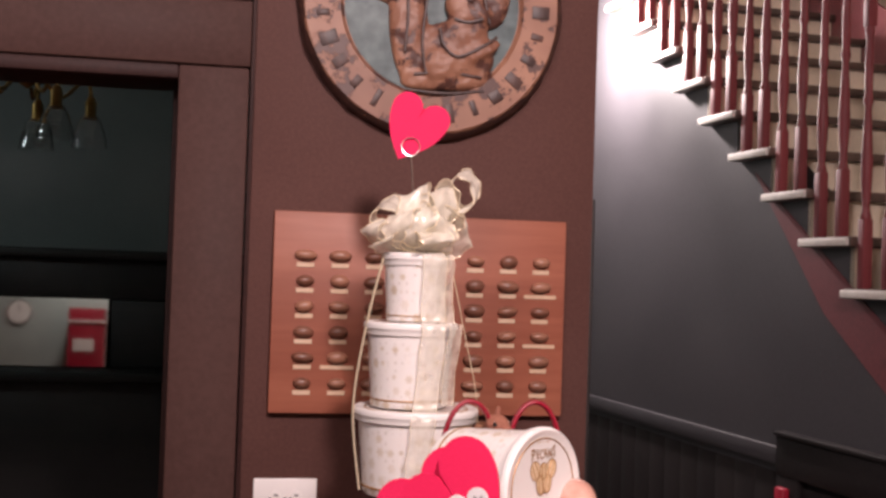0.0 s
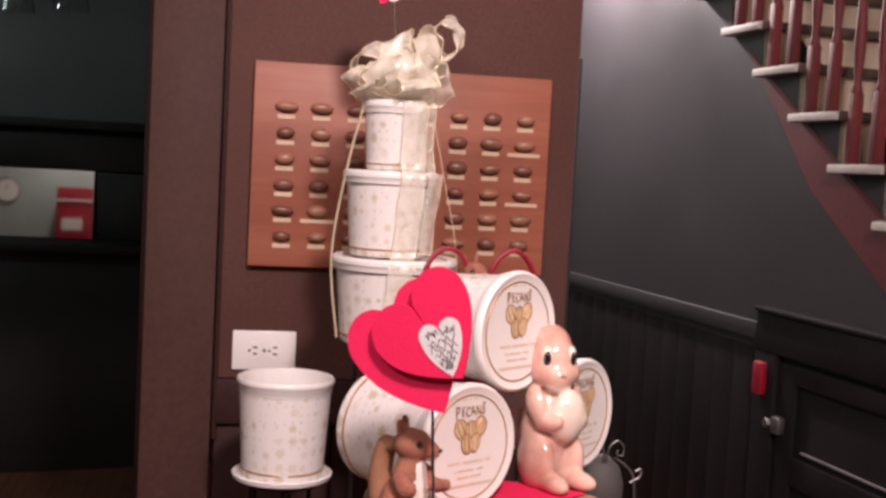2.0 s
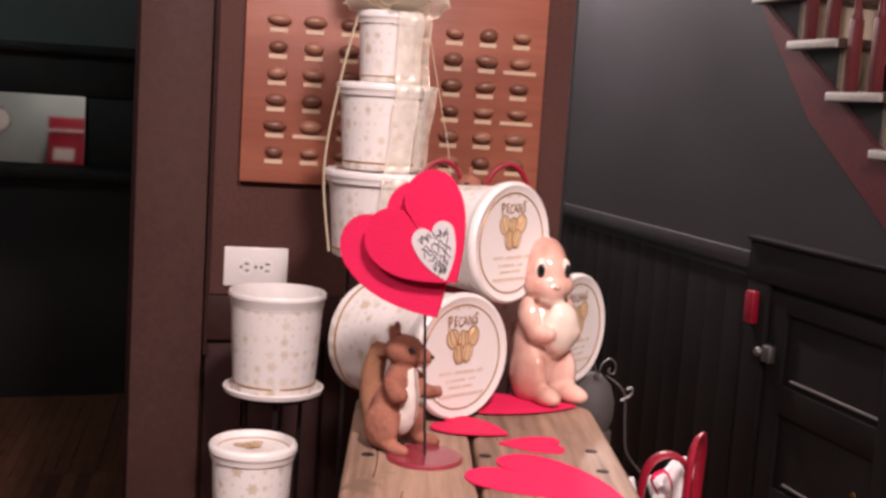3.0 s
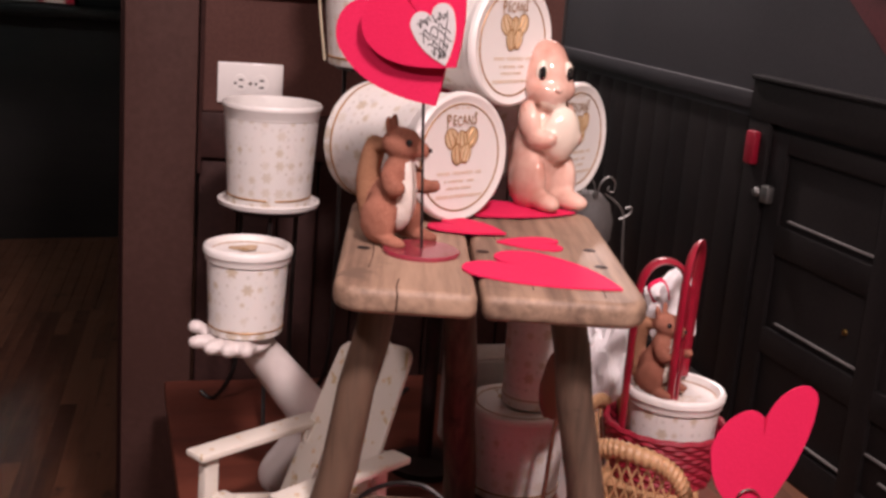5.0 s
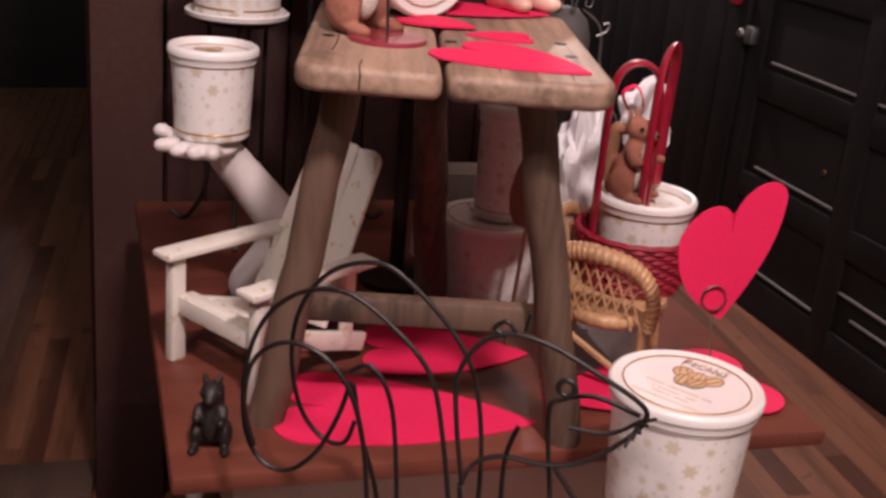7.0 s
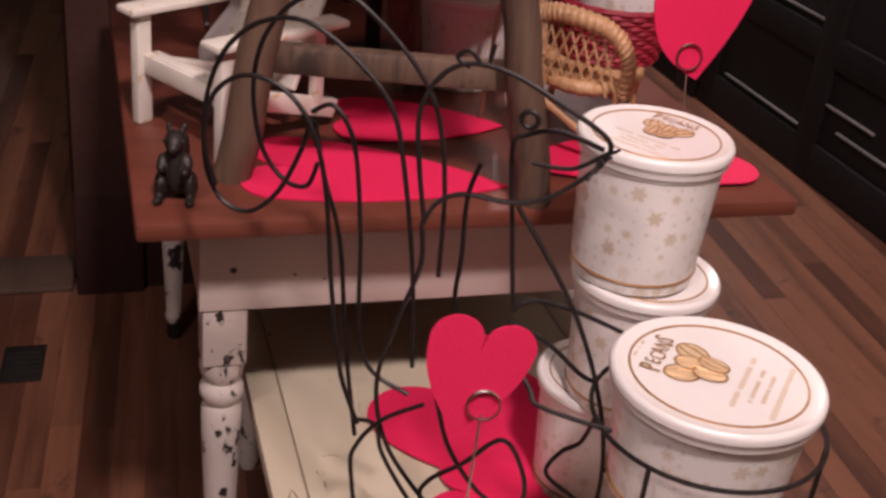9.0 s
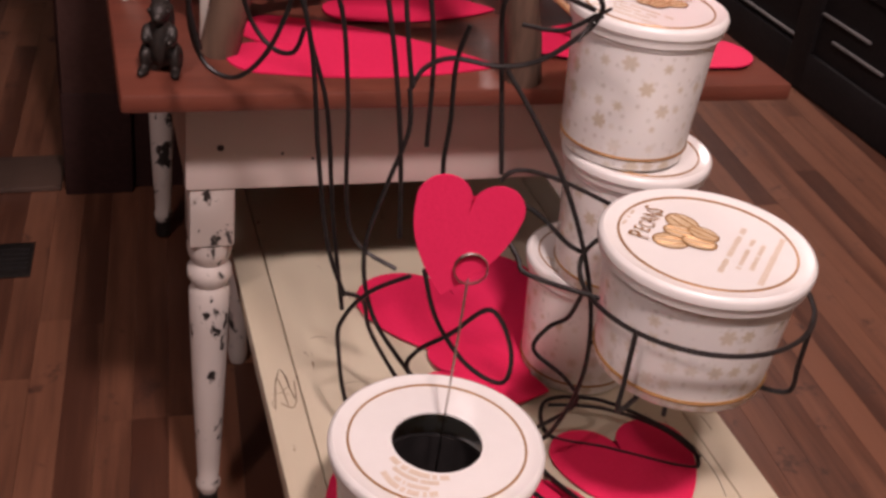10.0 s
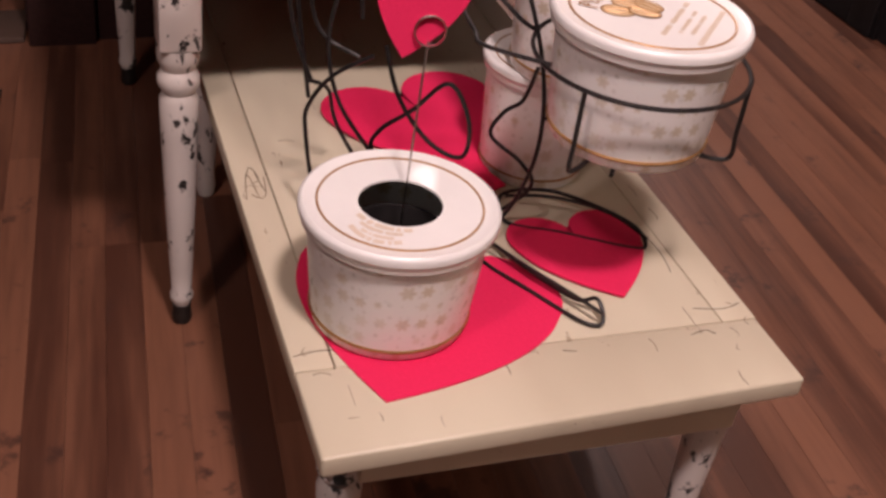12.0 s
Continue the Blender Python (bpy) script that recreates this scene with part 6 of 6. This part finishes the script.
ribbon([(0.0, 0, 0.0), (0.05, -0.01, 0.06), (0.098, 0.0, 0.09), (0.096, 0.0, 0.126), (0.072, -0.01, 0.140), (0.060, -0.012, 0.128)], 0.036, (0.4, 0.6, 0.4), "tail")
ribbon([(0.010, -0.02, 0.004), (0.022, -0.060, -0.006), (0.022, -0.058, -0.06), (0.022, -0.062, -0.112), (0.020, -0.084, -0.122), (0.016, -0.080, -0.19), (0.010, -0.078, -0.252), (0.004, -0.108, -0.268), (-0.002, -0.106, -0.330), (-0.004, -0.104, -0.395)], 0.040, (1, 0.1, 0), "tail", 0.35)
ribbon([(0.025, -0.015, 0.004), (0.048, -0.038, -0.006), (0.046, -0.040, -0.06), (0.050, -0.048, -0.114), (0.060, -0.066, -0.122), (0.052, -0.062, -0.19), (0.050, -0.060, -0.25)], 0.030, (1, 0.7, 0), "tail", 0.35)
for sgn in (-1, 1):
    part("cord", tube(glide([(0.056 * sgn, -0.010, -0.005), (0.082 * sgn, -0.015, -0.12), (0.106 * sgn + 0.006, -0.012, -0.262), (0.094 * sgn + 0.008, -0.02, -0.395)], 5), 0.0018 if sgn < 0 else 0.0009, 6, flat=2.0), M["ribbon_edge"], bow)


# ---- black wire squirrel ----
WS = pose(0.164, 0.982, BENCH_Z, 0, 0, -29)
wire = thing("wire_squirrel", WS, "black bent-wire squirrel sculpture holding a ring for a tub", "wire sculpture")


def bend(name, pts, r=0.0026, closed=False):
    part(name, tube(glide(pts, 7, closed), r, 7, closed), M["black_wire"], wire)


# One long wire makes the tail, which curls forward and under itself; the others follow the back, head, chest and legs.
bend("tail_wire", [(0.255, -0.02, 0.27), (0.246, -0.02, 0.376), (0.228, -0.02, 0.485), (0.209, -0.02, 0.55), (0.166, -0.02, 0.592), (0.119, -0.02, 0.616), (0.073, -0.02, 0.607), (0.036, -0.02, 0.572), (0.016, -0.02, 0.516), (0.016, -0.02, 0.449), (0.034, -0.02, 0.412), (0.066, -0.02, 0.406), (0.097, -0.02, 0.436), (0.119, -0.02, 0.484), (0.129, -0.02, 0.522)])
bend("tail_wire", [(0.262, 0.02, 0.36), (0.259, 0.02, 0.457), (0.245, 0.02, 0.533), (0.218, 0.02, 0.579), (0.171, 0.02, 0.621), (0.136, 0.02, 0.636), (0.090, 0.02, 0.620), (0.058, 0.02, 0.577), (0.048, 0.02, 0.522), (0.059, 0.02, 0.462), (0.085, 0.02, 0.430), (0.111, 0.02, 0.429), (0.122, 0.02, 0.457)])
bend("tail_wire", [(0.203, -0.03, 0.188), (0.180, -0.03, 0.247), (0.164, -0.03, 0.347), (0.152, -0.03, 0.453), (0.134, -0.03, 0.515), (0.103, -0.03, 0.549), (0.062, -0.03, 0.555), (0.029, -0.03, 0.528), (0.020, -0.03, 0.478), (0.030, -0.026, 0.43)])
bend("back_wire", [(0.240, 0.03, 0.198), (0.183, 0.03, 0.234), (0.170, 0.03, 0.386), (0.157, 0.03, 0.480), (0.133, 0.03, 0.518), (0.109, 0.03, 0.507)])
bend("back_wire", [(0.191, 0.0, 0.148), (0.173, 0.0, 0.263), (0.159, 0.0, 0.384), (0.137, 0.0, 0.456), (0.129, -0.01, 0.515)])
bend("head_wire", [(0.250, -0.012, 0.434), (0.239, -0.012, 0.496), (0.235, -0.012, 0.547), (0.250, -0.012, 0.584), (0.276, -0.012, 0.603), (0.316, -0.012, 0.602), (0.366, -0.012, 0.583), (0.412, -0.006, 0.557), (0.414, 0.0, 0.536), (0.401, 0.0, 0.516), (0.367, 0.0, 0.484), (0.330, 0.0, 0.470), (0.284, 0.0, 0.468), (0.257, 0.0, 0.452), (0.247, -0.01, 0.430)])
bend("cheek_wire", [(0.410, 0.004, 0.541), (0.366, 0.012, 0.547), (0.335, 0.012, 0.537), (0.323, 0.012, 0.520), (0.334, 0.012, 0.435), (0.345, 0.012, 0.353)])
bend("cheek_wire", [(0.413, 0.0, 0.539), (0.384, 0.0, 0.518), (0.346, 0.0, 0.515)], 0.0023)
for k in range(5):
    bend("whisker", [(0.410, 0.0, 0.535), (0.402 + 0.006 * k, -0.016, 0.516 + 0.009 * k)], 0.0016)
bend("ear", [(0.279, -0.012, 0.600), (0.266, -0.012, 0.607), (0.277, -0.012, 0.616), (0.289, -0.012, 0.604)], 0.0023)
bend("ear", [(0.291, 0.012, 0.600), (0.294, 0.012, 0.618)], 0.0023)
bend("eye_ring", [(0.341 + 0.008 * math.cos(u), -0.015, 0.563 + 0.008 * math.sin(u)) for u in np.linspace(0, 2 * math.pi, 9)[:-1]], 0.0028, True)
bend("chest_wire", [(0.338, 0.0, 0.468), (0.373, 0.0, 0.423), (0.414, 0.0, 0.360), (0.447, 0.0, 0.283), (0.465, 0.0, 0.208), (0.466, 0.0, 0.135), (0.446, 0.002, 0.061), (0.415, 0.010, 0.012)])
bend("body_wire", [(0.250, -0.02, 0.436), (0.253, -0.02, 0.391), (0.236, -0.02, 0.327), (0.218, -0.02, 0.245), (0.230, -0.02, 0.174), (0.264, -0.02, 0.123), (0.32, -0.01, 0.06), (0.395, 0.0, 0.010)])
bend("body_wire", [(0.297, 0.0, 0.504), (0.288, 0.0, 0.466), (0.289, 0.0, 0.403), (0.290, 0.0, 0.334), (0.33, 0.0, 0.25)])
bend("thigh_wire", [(0.293, -0.05, 0.259), (0.312, -0.05, 0.203), (0.351, -0.05, 0.157), (0.391, -0.05, 0.147), (0.394, -0.05, 0.191), (0.367, -0.05, 0.232), (0.329, -0.05, 0.190), (0.294, -0.05, 0.155), (0.290, -0.05, 0.124), (0.34, -0.03, 0.05), (0.392, -0.004, 0.010)])
bend("thigh_wire", [(0.448, 0.03, 0.235), (0.435, 0.05, 0.182), (0.415, 0.05, 0.161), (0.404, 0.05, 0.127), (0.445, 0.05, 0.100), (0.462, 0.05, 0.070), (0.420, 0.06, 0.010)])
bend("base_wire", [(0.30, -0.01, 0.006), (0.225, -0.03, 0.03), (0.200, -0.03, 0.123), (0.205, -0.03, 0.162), (0.232, -0.03, 0.202), (0.274, -0.03, 0.234)])
bend("base_wire", [(0.30, 0.02, 0.006), (0.249, 0.03, 0.058), (0.216, 0.03, 0.108), (0.208, 0.02, 0.153), (0.191, 0.0, 0.17)])
# two long flat feet with pointed toes
for pts in ([(0.428, 0.008, 0.006), (0.478, -0.028, 0.010), (0.548, -0.066, 0.010), (0.574, -0.073, 0.022), (0.586, -0.092, 0.005), (0.563, -0.097, 0.004), (0.498, -0.066, 0.004), (0.428, -0.028, 0.004)], [(0.420, 0.123, 0.006), (0.478, 0.132, 0.022), (0.548, 0.120, 0.022), (0.596, 0.102, 0.018), (0.613, 0.084, 0.005), (0.588, 0.074, 0.004), (0.508, 0.070, 0.004), (0.438, 0.064, 0.004)]):
    bend("foot", pts, 0.0026, True)
    bend("foot_wire", [Vector(p).lerp(Vector(q), 0.35) + Vector((0, 0, 0.012)) for p, q in ((pts[0], pts[7]), (pts[1], pts[6]), (pts[2], pts[5]), (pts[4], pts[4]))], 0.0023)
# the ring that carries the wide tub, with four hooked drops and two arms
centre = WS.inverted() @ Vector((0.652, 0.712, 0.604))
ring_r = 0.116
bend("ring", [(centre.x + ring_r * math.cos(u), centre.y + ring_r * math.sin(u), centre.z) for u in np.linspace(0, 2 * math.pi, 17)[:-1]], 0.0026, True)
for u in (-1.95, 0.0, 2.05):
    c, s_ = math.cos(u), math.sin(u)
    bend("drop", [(centre.x + ring_r * c, centre.y + ring_r * s_, centre.z), (centre.x + ring_r * c, centre.y + ring_r * s_, centre.z - 0.06), (centre.x + (ring_r - 0.002) * c, centre.y + (ring_r - 0.002) * s_, centre.z - 0.094), (centre.x + (ring_r - 0.045) * c, centre.y + (ring_r - 0.045) * s_, centre.z - 0.0965)], 0.0027)
bend("cross_wire", [(centre.x - 0.09, centre.y, centre.z - 0.0965), (centre.x + 0.09, centre.y, centre.z - 0.0965)], 0.0025)
bend("cross_wire", [(centre.x, centre.y - 0.09, centre.z - 0.0965), (centre.x, centre.y + 0.09, centre.z - 0.0965)], 0.0025)
bend("arm_wire", [(0.345, 0.012, 0.345), (0.362, 0.02, 0.358), (0.409, 0.05, 0.340), (centre.x - 0.05, centre.y + 0.096, centre.z)])
bend("arm_wire", [(0.345, 0.0, 0.342), (0.390, 0.0, 0.325), (0.425, 0.0, 0.300), (centre.x - ring_r, centre.y + 0.01, centre.z)])
bend("arm_wire", [(0.36, -0.03, 0.318), (0.385, -0.05, 0.300), (0.400, -0.06, 0.290), (centre.x - 0.085, centre.y - 0.067, centre.z)])
